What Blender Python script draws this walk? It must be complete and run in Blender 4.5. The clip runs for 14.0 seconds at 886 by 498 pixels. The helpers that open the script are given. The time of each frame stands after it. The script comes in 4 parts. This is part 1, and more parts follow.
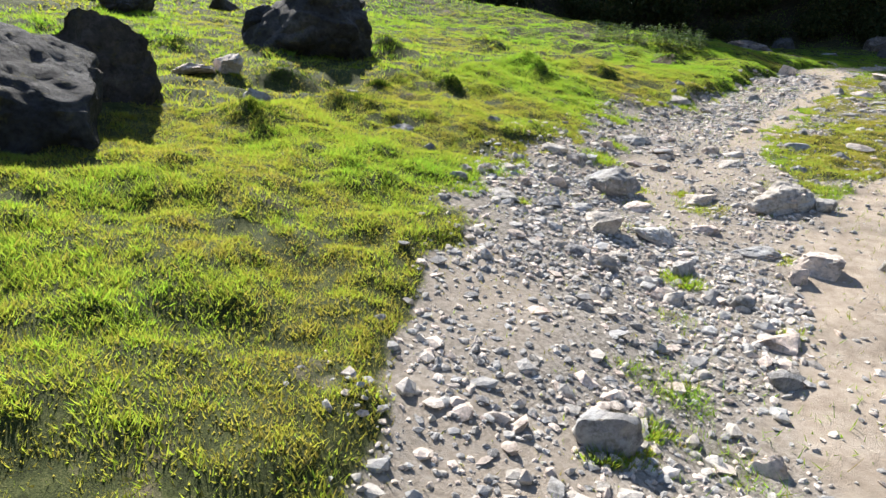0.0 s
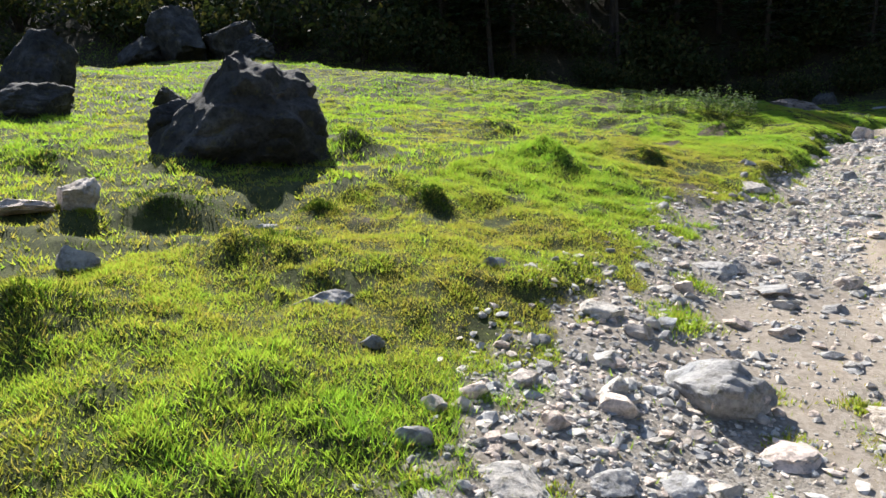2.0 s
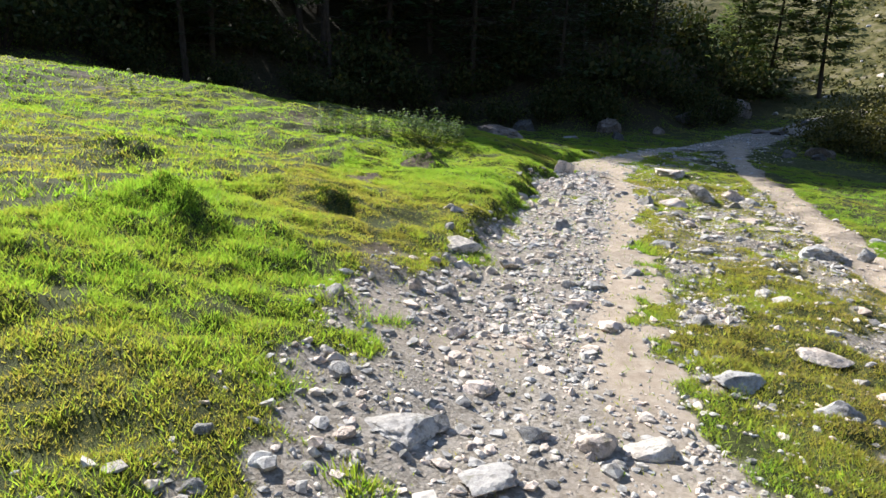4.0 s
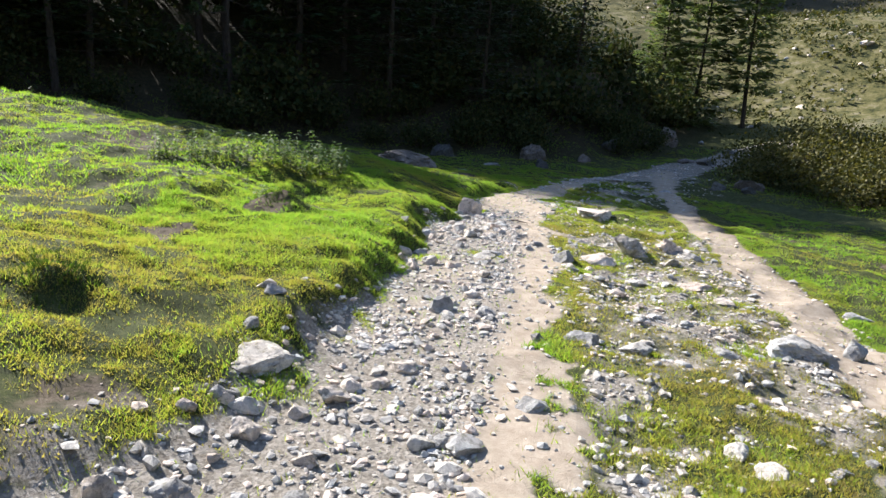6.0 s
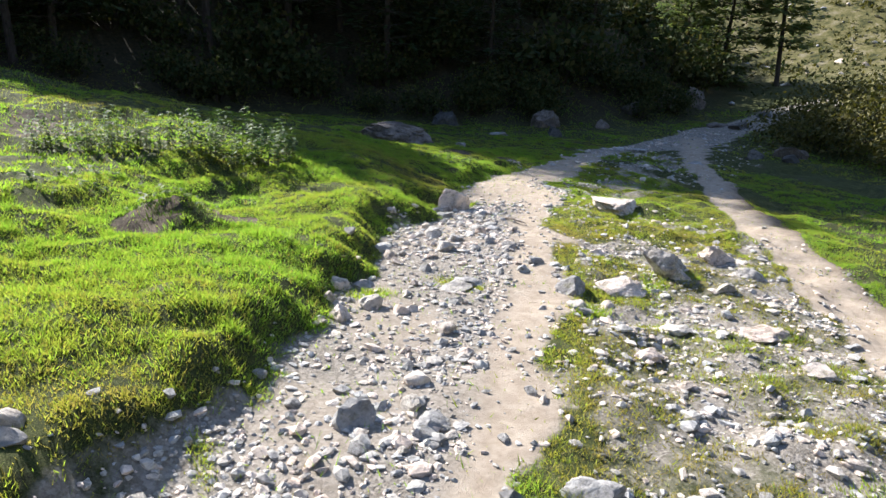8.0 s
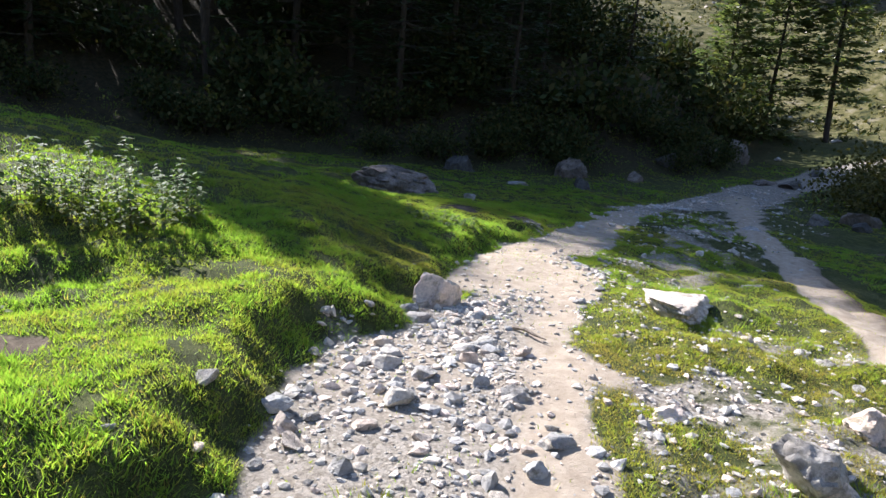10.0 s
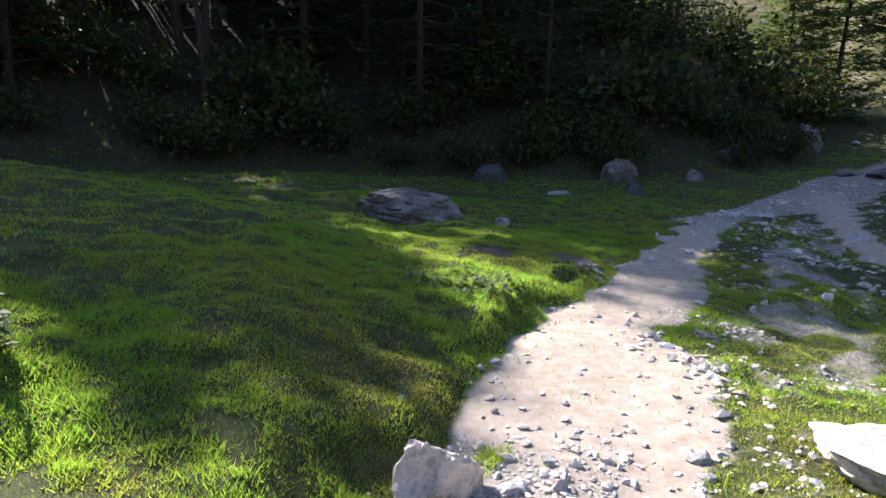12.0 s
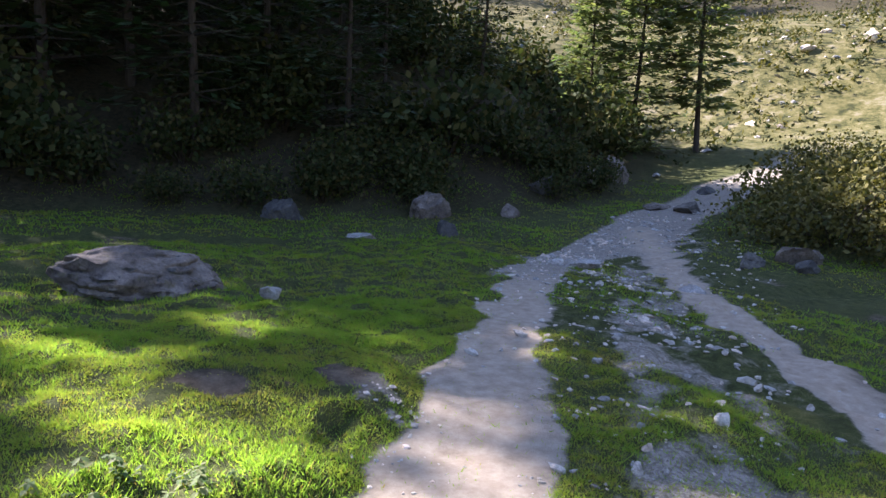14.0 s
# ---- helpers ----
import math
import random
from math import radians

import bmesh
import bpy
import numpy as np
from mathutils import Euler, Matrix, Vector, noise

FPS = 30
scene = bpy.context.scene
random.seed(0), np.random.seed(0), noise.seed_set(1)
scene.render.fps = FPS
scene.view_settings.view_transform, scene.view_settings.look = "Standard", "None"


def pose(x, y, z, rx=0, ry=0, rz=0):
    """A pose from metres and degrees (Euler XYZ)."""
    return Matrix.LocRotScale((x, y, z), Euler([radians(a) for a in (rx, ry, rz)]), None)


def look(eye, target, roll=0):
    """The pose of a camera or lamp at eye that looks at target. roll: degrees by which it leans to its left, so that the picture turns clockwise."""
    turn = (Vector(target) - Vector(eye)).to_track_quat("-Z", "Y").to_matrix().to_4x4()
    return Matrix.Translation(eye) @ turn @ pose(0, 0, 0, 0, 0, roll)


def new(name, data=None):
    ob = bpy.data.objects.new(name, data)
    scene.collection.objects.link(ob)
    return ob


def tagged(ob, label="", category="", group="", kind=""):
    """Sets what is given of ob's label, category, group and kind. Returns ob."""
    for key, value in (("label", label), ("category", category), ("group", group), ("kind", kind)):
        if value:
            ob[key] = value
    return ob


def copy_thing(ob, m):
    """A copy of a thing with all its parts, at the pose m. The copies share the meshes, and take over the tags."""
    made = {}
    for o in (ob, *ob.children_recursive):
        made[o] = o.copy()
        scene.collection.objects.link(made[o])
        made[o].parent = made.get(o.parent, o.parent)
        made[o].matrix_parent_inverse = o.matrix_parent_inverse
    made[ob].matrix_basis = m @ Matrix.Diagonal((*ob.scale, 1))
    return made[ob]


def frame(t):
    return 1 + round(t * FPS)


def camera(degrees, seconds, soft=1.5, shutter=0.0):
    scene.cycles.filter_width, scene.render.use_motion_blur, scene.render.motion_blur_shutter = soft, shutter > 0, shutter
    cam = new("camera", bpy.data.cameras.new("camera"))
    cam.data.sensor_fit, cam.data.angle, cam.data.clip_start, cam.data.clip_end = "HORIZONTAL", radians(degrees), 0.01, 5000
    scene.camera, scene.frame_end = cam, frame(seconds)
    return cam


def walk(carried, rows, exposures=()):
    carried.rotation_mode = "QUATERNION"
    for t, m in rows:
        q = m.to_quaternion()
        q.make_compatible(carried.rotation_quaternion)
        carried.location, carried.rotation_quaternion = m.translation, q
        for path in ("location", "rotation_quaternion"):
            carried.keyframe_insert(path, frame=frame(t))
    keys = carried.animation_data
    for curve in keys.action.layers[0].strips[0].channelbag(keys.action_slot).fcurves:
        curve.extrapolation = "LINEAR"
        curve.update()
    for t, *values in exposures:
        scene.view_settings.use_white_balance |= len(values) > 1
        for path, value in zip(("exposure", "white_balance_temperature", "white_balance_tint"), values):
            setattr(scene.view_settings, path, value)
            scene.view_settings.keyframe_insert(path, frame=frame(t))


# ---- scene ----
cam = camera(66.4, 14.0)
PATH = [
    (0, (-0.04, -0.029, 1.555), (-0.037, 1.839, 0.84), 1.3),
    (0.5, (0.046, 0.681, 1.545), (0.305, 2.597, 1.035), 2.9),
    (1, (0.164, 1.366, 1.514), (0.328, 3.271, 0.93), 2.6),
    (1.5, (0.19, 2.033, 1.495), (0.357, 3.934, 0.896), 3.5),
    (2, (0.273, 2.704, 1.5), (0.201, 4.636, 0.985), -2.5),
    (2.5, (0.349, 3.213, 1.454), (0.437, 5.141, 0.928), 1.8),
    (3, (0.546, 3.772, 1.414), (0.912, 5.636, 0.789), -0.9),
    (3.5, (0.849, 4.328, 1.455), (1.485, 6.148, 0.922), 2.0),
    (5.8, (2.516, 6.462, 1.491), (3.347, 8.227, 1.05), 2.6),
    (6, (2.642, 6.593, 1.478), (3.533, 8.333, 1.057), 4.1),
    (6.5, (3.028, 7.059, 1.476), (3.785, 8.864, 1.068), 4.1),
    (7, (3.462, 7.476, 1.516), (4.269, 9.285, 1.244), -1.8),
    (7.2, (3.552, 7.61, 1.569), (4.408, 9.37, 1.156), 1.6),
    (9.3, (4.836, 9.624, 1.379), (5.662, 11.357, 0.818), 3.1),
    (9.5, (4.97, 9.846, 1.403), (5.79, 11.607, 0.928), 1.4),
    (10, (5.295, 10.428, 1.378), (6.086, 12.219, 0.969), 5.0),
    (10.5, (5.539, 10.965, 1.38), (6.328, 12.761, 0.986), 4.8),
    (11, (5.764, 11.445, 1.437), (6.351, 13.308, 1.005), 2.2),
    (11.5, (5.988, 11.992, 1.453), (6.498, 13.888, 1.071), 1.6),
    (12, (6.348, 12.478, 1.461), (7.027, 14.313, 1.049), 1.1),
    (12.5, (6.678, 13.145, 1.451), (7.594, 14.905, 1.196), 2.1),
    (13, (7.058, 13.709, 1.486), (8.149, 15.361, 1.204), -0.8),
    (13.5, (7.428, 14.089, 1.473), (8.494, 15.75, 1.148), 2.4),
    (14, (7.861, 14.576, 1.505), (9.015, 16.176, 1.177), 2.4),
]
walk(cam, [(t, look(eye, target, roll)) for t, eye, target, roll in PATH], exposures=[(0, 1.12, 6500, 11), (3.5, 1.15, 6500, 11), (6, 1.32, 6400, 12), (9.5, 1.4, 6300, 14), (11, 1.65, 6200, 17), (12, 1.7, 6200, 20), (12.5, 1.75, 6200, 23), (13.1, 2.15, 6300, 24), (14, 2.2, 6400, 24)])

# ---- world, sun ----
SUN_YAW, SUN_UP = 20.0, 35.0            # degrees left of +y, above the horizon
world = bpy.data.worlds.new("sky")
scene.world = world
world.use_nodes = True
wn = world.node_tree
sky = wn.nodes.new("ShaderNodeTexSky")
sky.sky_type = "NISHITA"
sky.sun_disc = False
sky.sun_elevation = radians(SUN_UP)
sky.sun_rotation = radians(-SUN_YAW)
sky.altitude = 1500
wn.links.new(sky.outputs[0], wn.nodes["Background"].inputs[0])
wn.nodes["Background"].inputs[1].default_value = 0.10
sun = new("sun", bpy.data.lights.new("sun", "SUN"))
sun.data.energy = 5.0
sun.data.angle = radians(0.5)
sun.data.color = (1.0, 0.96, 0.89)
sun.matrix_world = look((-math.sin(radians(SUN_YAW)) * 40, math.cos(radians(SUN_YAW)) * 40, 40 * math.tan(radians(SUN_UP))), (0, 0, 0))


# ---- small numeric helpers ----
def ease(x, a, b):
    t = np.clip((x - a) / (b - a), 0, 1)
    return t * t * (3 - 2 * t)


def lattice(ix, iy, seed):
    h = (ix * 374761393 + iy * 668265263 + seed * 1442695041) & 0x7FFFFFFF
    h = ((h ^ (h >> 13)) * 1274126177) & 0x7FFFFFFF
    return ((h ^ (h >> 16)) & 0xFFFF) / 65535.0


def grain2(x, y, size, seed=0):
    """Smooth value noise, -1 to 1."""
    x, y = np.asarray(x, float) / size + 4096, np.asarray(y, float) / size + 4096
    ix, iy = np.floor(x).astype(np.int64), np.floor(y).astype(np.int64)
    fx, fy = x - ix, y - iy
    fx, fy = fx * fx * (3 - 2 * fx), fy * fy * (3 - 2 * fy)
    a, b = lattice(ix, iy, seed), lattice(ix + 1, iy, seed)
    c, d = lattice(ix, iy + 1, seed), lattice(ix + 1, iy + 1, seed)
    return 2 * ((a + (b - a) * fx) * (1 - fy) + (c + (d - c) * fx) * fy) - 1


def fractal(x, y, size, octaves=3, seed=0):
    out, amp = 0, 1.0
    for k in range(octaves):
        out = out + amp * grain2(x, y, size / 2 ** k, seed + 17 * k)
        amp *= 0.5
    return out


def along(line, x, y):
    """Signed distance from a line (left positive) and the length along it."""
    x, y = np.asarray(x, float), np.asarray(y, float)
    best, sd, ss, acc = np.full(x.shape, 1e9), np.zeros(x.shape), np.zeros(x.shape), 0.0
    for (ax, ay), (bx, by) in zip(line, line[1:]):
        dx, dy = bx - ax, by - ay
        l = math.hypot(dx, dy)
        t = np.clip(((x - ax) * dx + (y - ay) * dy) / l ** 2, 0, 1)
        ex, ey = x - ax - t * dx, y - ay - t * dy
        r = np.hypot(ex, ey)
        m = r < best
        best = np.where(m, r, best)
        sd = np.where(m, np.sign(dx * ey - dy * ex) * r, sd)
        ss = np.where(m, acc + t * l, ss)
        acc += l
    return sd, ss


# ---- the lie of the land ----
TRACK = [(0.9, -30.0), (1.5, -4.0), (1.7, 2.0), (1.95, 5.0), (3.2, 8.0), (5.2, 11.0), (7.1, 14.0), (8.9, 16.6), (11.6, 19.2), (15.6, 22.4), (20.5, 24.6), (34.0, 27.0), (70.0, 24.0)]
TRAIL = [(1.6, 2.0), (2.75, 4.3), (4.4, 6.1), (6.5, 8.15), (8.1, 10.3), (9.0, 11.6), (10.6, 13.6), (12.7, 16.2), (14.0, 17.5), (15.3, 19.3), (17.2, 21.2), (19.5, 23.8)]
FOOT = [(-80.0, 20.0), (-14.0, 24.5), (2.0, 28.0), (10.0, 29.6), (15.0, 27.6), (19.0, 26.6), (23.0, 26.8), (28.0, 30.0), (44.0, 44.0)]
MOUNDS = [(-1.7, 7.13, 0.31, 0.14),
          (-0.89, 6.52, 0.34, 0.14),
          (0.02, 7.6, 0.16, 0.12),
          (1.13, 9.65, 0.32, 0.14),
          (2.4, 10.64, 0.27, 0.14),
          (-3.28, 8.34, 0.34, 0.14),
          (-1.54, 5.28, 0.25, 0.14),
          (-0.75, 7.31, 0.11, 0.08),
          (-0.88, 9.54, 0.25, 0.15),
          (4.27, 13.44, 0.31, 0.14),
          (0.62, 12.06, 0.35, 0.14)]
MUD = [(9.68, 18.12, 0.32), (4.45, 13.61, 0.35), (4.25, 13.36, 0.3), (8.91, 18.07, 0.2), (3.09, 12.08, 0.25)]


GREEN = [(0.95, 2.5, 0.26), (1.2, 3.2, 0.2), (1.0, 2.05, 0.22), (2.1, 3.05, 0.26), (2.0, 5.05, 0.25), (2.9, 5.75, 0.3), (3.55, 6.7, 0.45), (4.3, 7.3, 0.6), (5.2, 8.2, 0.5), (3.9, 6.3, 0.4), (5.6, 9.0, 0.35),
         (8.5, 13.7, 0.6), (8.1, 13.6, 0.45), (8.9, 13.1, 0.5), (6.9, 11.9, 0.2), (9.6, 14.4, 0.6), (7.6, 12.5, 0.25)]


def wide(line_s, values, s):
    return np.interp(s, line_s, values)


def edges(s):
    """Left and right edge of the stony track, as signed distances from its line."""
    left = wide([28, 31, 34, 36, 38, 40, 43, 46, 48, 50, 53, 56, 59, 66], [1.9, 1.9, 1.8, 1.5, 1.2, 0.82, 0.78, 0.52, 0.25, 0.08, 0.05, 0.4, 0.3, 0.6], s)
    right = wide([28, 34.5, 36, 37.2, 40, 44, 47.6, 50, 53, 57, 60, 66], [-1.7, -1.5, -0.9, -0.5, -0.62, -0.8, -0.74, -0.72, -0.48, -0.45, -1.5, -1.0], s)
    return left, right


def height(x, y, fine=True):
    x, y = np.asarray(x, float), np.asarray(y, float)
    d, s = along(TRACK, x, y)
    r = np.hypot(x - 8, y - 12)
    near = 1 - ease(r, 32, 60)
    base = np.interp(s, [0, 28, 33, 36, 44, 48, 52, 58, 62, 66, 75, 90, 130], [-.6, -.15, -.06, .02, .02, 0, -.18, -.42, -.3, .1, 1.6, 4.5, 8])
    lf = np.maximum(d - 0.7, 0)
    le, _ = edges(s)
    dw = d + 0.16 * fractal(x, y, 0.55, 3, 40)
    left = 0.04 * ease(d, .5, 1.1) + 0.06 * (1 - 0.7 * ease(s, 33, 34.5) * (1 - ease(s, 39.5, 41))) * ease(dw, le - 0.02, le + 0.14) + 0.19 * np.minimum(lf, 2.2) + 0.10 * np.clip(lf - 2.2, 0, 14)
    left = left * (1 - 0.85 * ease(s, 46.5, 53))
    left = left + (0.12 + 0.05 * fractal(x, y, 1.1, 2, 19)) * ease(dw, le + 0.06, le + 0.3) * ease(s, 39.5, 43) * (1 - ease(s, 49, 53))
    left = left + np.interp(s, [34, 37, 38.3, 39.8, 41, 41.7, 43, 44.3, 45.4, 47, 49.5, 53], [0, .10, .08, .04, -.10, -.2, -.24, -.22, -.11, -.08, -.10, -.02]) * ease(d, 0.9, 2.5)
    right = -0.05 * np.clip(-d - 0.8, 0, 4) + 0.10 * np.clip(-d - 9, 0, 40)
    h = (base + left + right) * near
    q, _ = along(FOOT, x, y)
    q = np.maximum(q, 0)
    h = h + (0.62 * q * q / (q + 1.2)) * (1 - 0.65 * ease(x, 20, 40)) * (1 - ease(q, 18, 60))
    u, v = (x - 8) * 0.87 + (y - 15) * 0.5, (x - 8) * 0.5 - (y - 15) * 0.87
    h = h + 0.42 * np.clip(u - 30, 0, 34 + 0.9 * np.clip(v + 8, 0, 60)) * ease(u, 28, 40)
    h = h + 0.42 * np.clip(r - 95, 0, 260)
    rough = np.clip((r - 25) / 60, 0, 1)
    h = h + rough * (1.6 * fractal(x, y, 22, 3, 5) + 0.4 * fractal(x, y, 4, 2, 9))
    if fine:
        l, rt = edges(s)
        off = ease(d, l - 0.1, l + 0.3) + ease(-d, -rt, -rt + 0.3)
        h = h + np.clip(off, 0, 1) * (0.055 * fractal(x, y, 0.8, 3, 3) + 0.032 * fractal(x, y, 0.22, 2, 8)) + 0.018 * grain2(x, y, 0.35, 21) * (1 - np.clip(off, 0, 1))
        h = h + 0.05 * fractal(x, y, 3.0, 2, 31) * near * ease(np.abs(d), 0.5, 3)
        for mx, my, mr, mh in MOUNDS:
            h = h + mh * np.exp(-(((x - mx) / mr) ** 2 + ((y - my) / mr) ** 2) * 1.3) * (1 + 0.4 * grain2(x, y, 0.12, 4))
    return h


def ground_z(x, y):
    return float(height(np.array([x]), np.array([y]))[0])


def cover(x, y):
    """How bare the ground is (1: no grass) and how sandy."""
    d, s = along(TRACK, x, y)
    l, r = edges(s)
    wob = 0.16 * fractal(x, y, 0.55, 3, 40)
    soft = 0.22 * ease(s, 32.5, 34) * (1 - ease(s, 40.5, 42.5))
    wob = wob + soft * 0.9 * fractal(x, y, 0.16, 2, 41)
    track = ease(-(d + wob - l), -0.08 - soft, 0.10 + soft) * ease(d + wob - r, -0.10, 0.12) * (1 - 0.4 * ease(s, 66, 80))
    t, ts = along(TRAIL, x, y)
    trail = 1 - ease(np.abs(t + 0.6 * wob), 0.22, 0.36)
    island = ease(-(d - r), 0, 0.2) * ease(np.abs(t), 0.2, 0.4) * (1 - ease(-d, 2.6, 3.3)) * (1 - ease(s, 60, 66))
    lane = ease(s, 46, 48) * (1 - ease(np.abs(d + 1.55 + 0.25 * grain2(x, y, 1.2, 5)), 0.25, 0.6))
    patch = np.maximum((0.30 + 0.12 * ease(s, 39.3, 40.5) + 0.42 * ease(fractal(x, y, 0.28, 3, 77), -0.2, 0.8)) * (1 - 0.6 * ease(s, 46, 47.5)), 0.58 * lane * ease(fractal(x, y, 0.3, 2, 78), -0.9, 0.3)) * island
    green = 0
    for mx, my, mr in GREEN:
        green = np.maximum(green, ease(mr * (1 + 0.5 * fractal(x, y, 0.2, 2, 9)) - np.hypot(x - mx, y - my), -0.1, 0.14))
    patch, track = patch * (1 - 0.8 * green), track * (1 - 0.5 * green)
    lone = ease(fractal(x, y, 0.9, 3, 91), 0.65, 1.3) * 0.55
    for mx, my, mr in MUD:
        lone = np.maximum(lone, 0.9 * ease(mr * (1 + 0.8 * fractal(x, y, 0.25, 2, 7)) - np.hypot(x - mx, y - my), -0.05, 0.12))
    verge = ease(d, l - 0.1, l) * (1 - ease(d, l + 0.3, l + 1.1)) * ease(fractal(x, y, 0.5, 2, 55), 0.0, 0.7) * 0.6 * (1 - ease(s, 40, 42))
    bare = np.clip(np.maximum.reduce([track, trail, patch, lone, verge]), 0, 1)
    strip = ease(-(d - r), -0.55, -0.30) * ease(s, 36.5, 38)
    sand = np.clip(np.maximum.reduce([track * np.maximum(strip, ease(s, 45.6, 47.2)), trail, 0.5 * track * ease(fractal(x, y, 0.9, 2, 63), 0.1, 0.7)]), 0, 1)
    sand = sand * (1 - ease(s, 54, 57) * (1 - trail))
    return bare, sand, d, s


def worn(x, y):
    """Where the bare ground is trodden stone and sand rather than dark soil."""
    d, s = along(TRACK, x, y)
    l, r = edges(s)
    return (1 - ease(d, l + 0.05, l + 0.45)) * ease(d, -3.4, -3.0)


# ---- materials ----
def material(name, rough=0.8, spec=0.3):
    m = bpy.data.materials.new(name)
    m.use_nodes = True
    n, k = m.node_tree.nodes, m.node_tree.links
    b = n["Principled BSDF"]
    b.inputs["Roughness"].default_value = rough
    b.inputs["Specular IOR Level"].default_value = spec
    return m, n, k, b


def ramp(n, stops):
    r = n.new("ShaderNodeValToRGB")
    while len(r.color_ramp.elements) < len(stops):
        r.color_ramp.elements.new(0.5)
    for e, (p, c) in zip(r.color_ramp.elements, stops):
        e.position, e.color = p, (*c, 1)
    return r


def noise_node(n, k, scale, detail=4, rough=0.6, coords=None):
    t = n.new("ShaderNodeTexNoise")
    t.inputs["Scale"].default_value, t.inputs["Detail"].default_value, t.inputs["Roughness"].default_value = scale, detail, rough
    if coords:
        k.new(coords, t.inputs["Vector"])
    return t


def mixed(n, k, fac, a, b, mode="MIX"):
    x = n.new("ShaderNodeMix")
    x.data_type, x.blend_type = "RGBA", mode
    for sock, val in ((x.inputs[0], fac), (x.inputs[6], a), (x.inputs[7], b)):
        if isinstance(val, (int, float)):
            sock.default_value = val
        elif isinstance(val, tuple):
            sock.default_value = (*val, 1)
        else:
            k.new(val, sock)
    return x.outputs[2]


def bumped(n, k, b, heights, strength=0.6, distance=0.01):
    bp = n.new("ShaderNodeBump")
    bp.inputs["Strength"].default_value, bp.inputs["Distance"].default_value = strength, distance
    k.new(heights, bp.inputs["Height"])
    k.new(bp.outputs[0], b.inputs["Normal"])
    return bp


def attribute(n, name):
    a = n.new("ShaderNodeAttribute")
    a.attribute_name = name
    return a


def ground_material():
    m, n, k, b = material("meadow_and_track_soil", 0.92, 0.15)
    co = n.new("ShaderNodeTexCoord").outputs["Object"]
    big, fine, tiny = noise_node(n, k, 0.8, 5, 0.6, co), noise_node(n, k, 9, 6, 0.7, co), noise_node(n, k, 70, 5, 0.7, co)
    # soil and thatch tones, lowered to include the shade between grass blades
    turf = ramp(n, [(0.36, (0.012, 0.013, 0.006)), (0.47, (0.04, 0.05, 0.015)), (0.56, (0.08, 0.092, 0.028)), (0.66, (0.17, 0.15, 0.075))])
    hair = noise_node(n, k, 190, 3, 0.6, co)
    both = n.new("ShaderNodeMix")
    both.inputs[0].default_value = 0.55
    k.new(fine.outputs[0], both.inputs[2])
    k.new(hair.outputs[0], both.inputs[3])
    k.new(both.outputs[0], turf.inputs[0])
    grit = ramp(n, [(0.3, (0.11, 0.095, 0.078)), (0.5, (0.27, 0.24, 0.20)), (0.68, (0.44, 0.40, 0.35))])
    k.new(tiny.outputs[0], grit.inputs[0])
    grit2 = mixed(n, k, big.outputs[0], grit.outputs[0], (0.40, 0.36, 0.31), "SOFT_LIGHT")
    sandy = ramp(n, [(0.3, (0.28, 0.225, 0.17)), (0.55, (0.41, 0.34, 0.265)), (0.75, (0.50, 0.43, 0.35))])
    k.new(fine.outputs[0], sandy.inputs[0])
    bare, sand, wood = attribute(n, "bare"), attribute(n, "sand"), attribute(n, "wood")
    cell = n.new("ShaderNodeTexVoronoi")
    cell.inputs["Scale"].default_value = 55
    k.new(co, cell.inputs["Vector"])
    grey = n.new("ShaderNodeRGBToBW")
    k.new(cell.outputs["Color"], grey.inputs[0])
    bits = ramp(n, [(0.2, (0.13, 0.118, 0.10)), (0.5, (0.27, 0.25, 0.22)), (0.8, (0.42, 0.39, 0.35))])
    k.new(grey.outputs[0], bits.inputs[0])
    chips = mixed(n, k, 0.5, grit2, bits.outputs[0])
    dirt = mixed(n, k, sand.outputs["Fac"], chips, sandy.outputs[0])
    soil = ramp(n, [(0.35, (0.05, 0.038, 0.026)), (0.65, (0.16, 0.125, 0.09))])
    k.new(fine.outputs[0], soil.inputs[0])
    dirt = mixed(n, k, attribute(n, "worn").outputs["Fac"], soil.outputs[0], dirt)
    sharp = n.new("ShaderNodeMath")
    sharp.operation = "MULTIPLY_ADD"
    k.new(fine.outputs[0], sharp.inputs[0])
    sharp.inputs[1].default_value = 0.9
    sharp.inputs[2].default_value = -0.45
    add = n.new("ShaderNodeMath")
    add.use_clamp = True
    k.new(bare.outputs["Fac"], add.inputs[0])
    k.new(sharp.outputs[0], add.inputs[1])
    edge = ramp(n, [(0.3, (0, 0, 0)), (0.6, (1, 1, 1))])
    k.new(add.outputs[0], edge.inputs[0])
    near = mixed(n, k, edge.outputs[0], turf.outputs[0], dirt)
    hill = ramp(n, [(0.40, (0.025, 0.03, 0.01)), (0.46, (0.075, 0.075, 0.025)), (0.54, (0.14, 0.125, 0.05)), (0.63, (0.22, 0.195, 0.13))])
    mid = noise_node(n, k, 1.1, 9, 0.8, co)
    k.new(mid.outputs[0], hill.inputs[0])
    far = attribute(n, "hill")
    col = mixed(n, k, far.outputs["Fac"], near, hill.outputs[0])
    # woodland soil, its near-black tones also carrying the trees' shade in the colour
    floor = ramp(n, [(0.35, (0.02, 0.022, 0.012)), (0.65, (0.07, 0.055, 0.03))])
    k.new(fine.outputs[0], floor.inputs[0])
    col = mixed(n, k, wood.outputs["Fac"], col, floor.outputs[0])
    k.new(col, b.inputs["Base Color"])
    vor = n.new("ShaderNodeTexVoronoi")
    vor.inputs["Scale"].default_value = 64
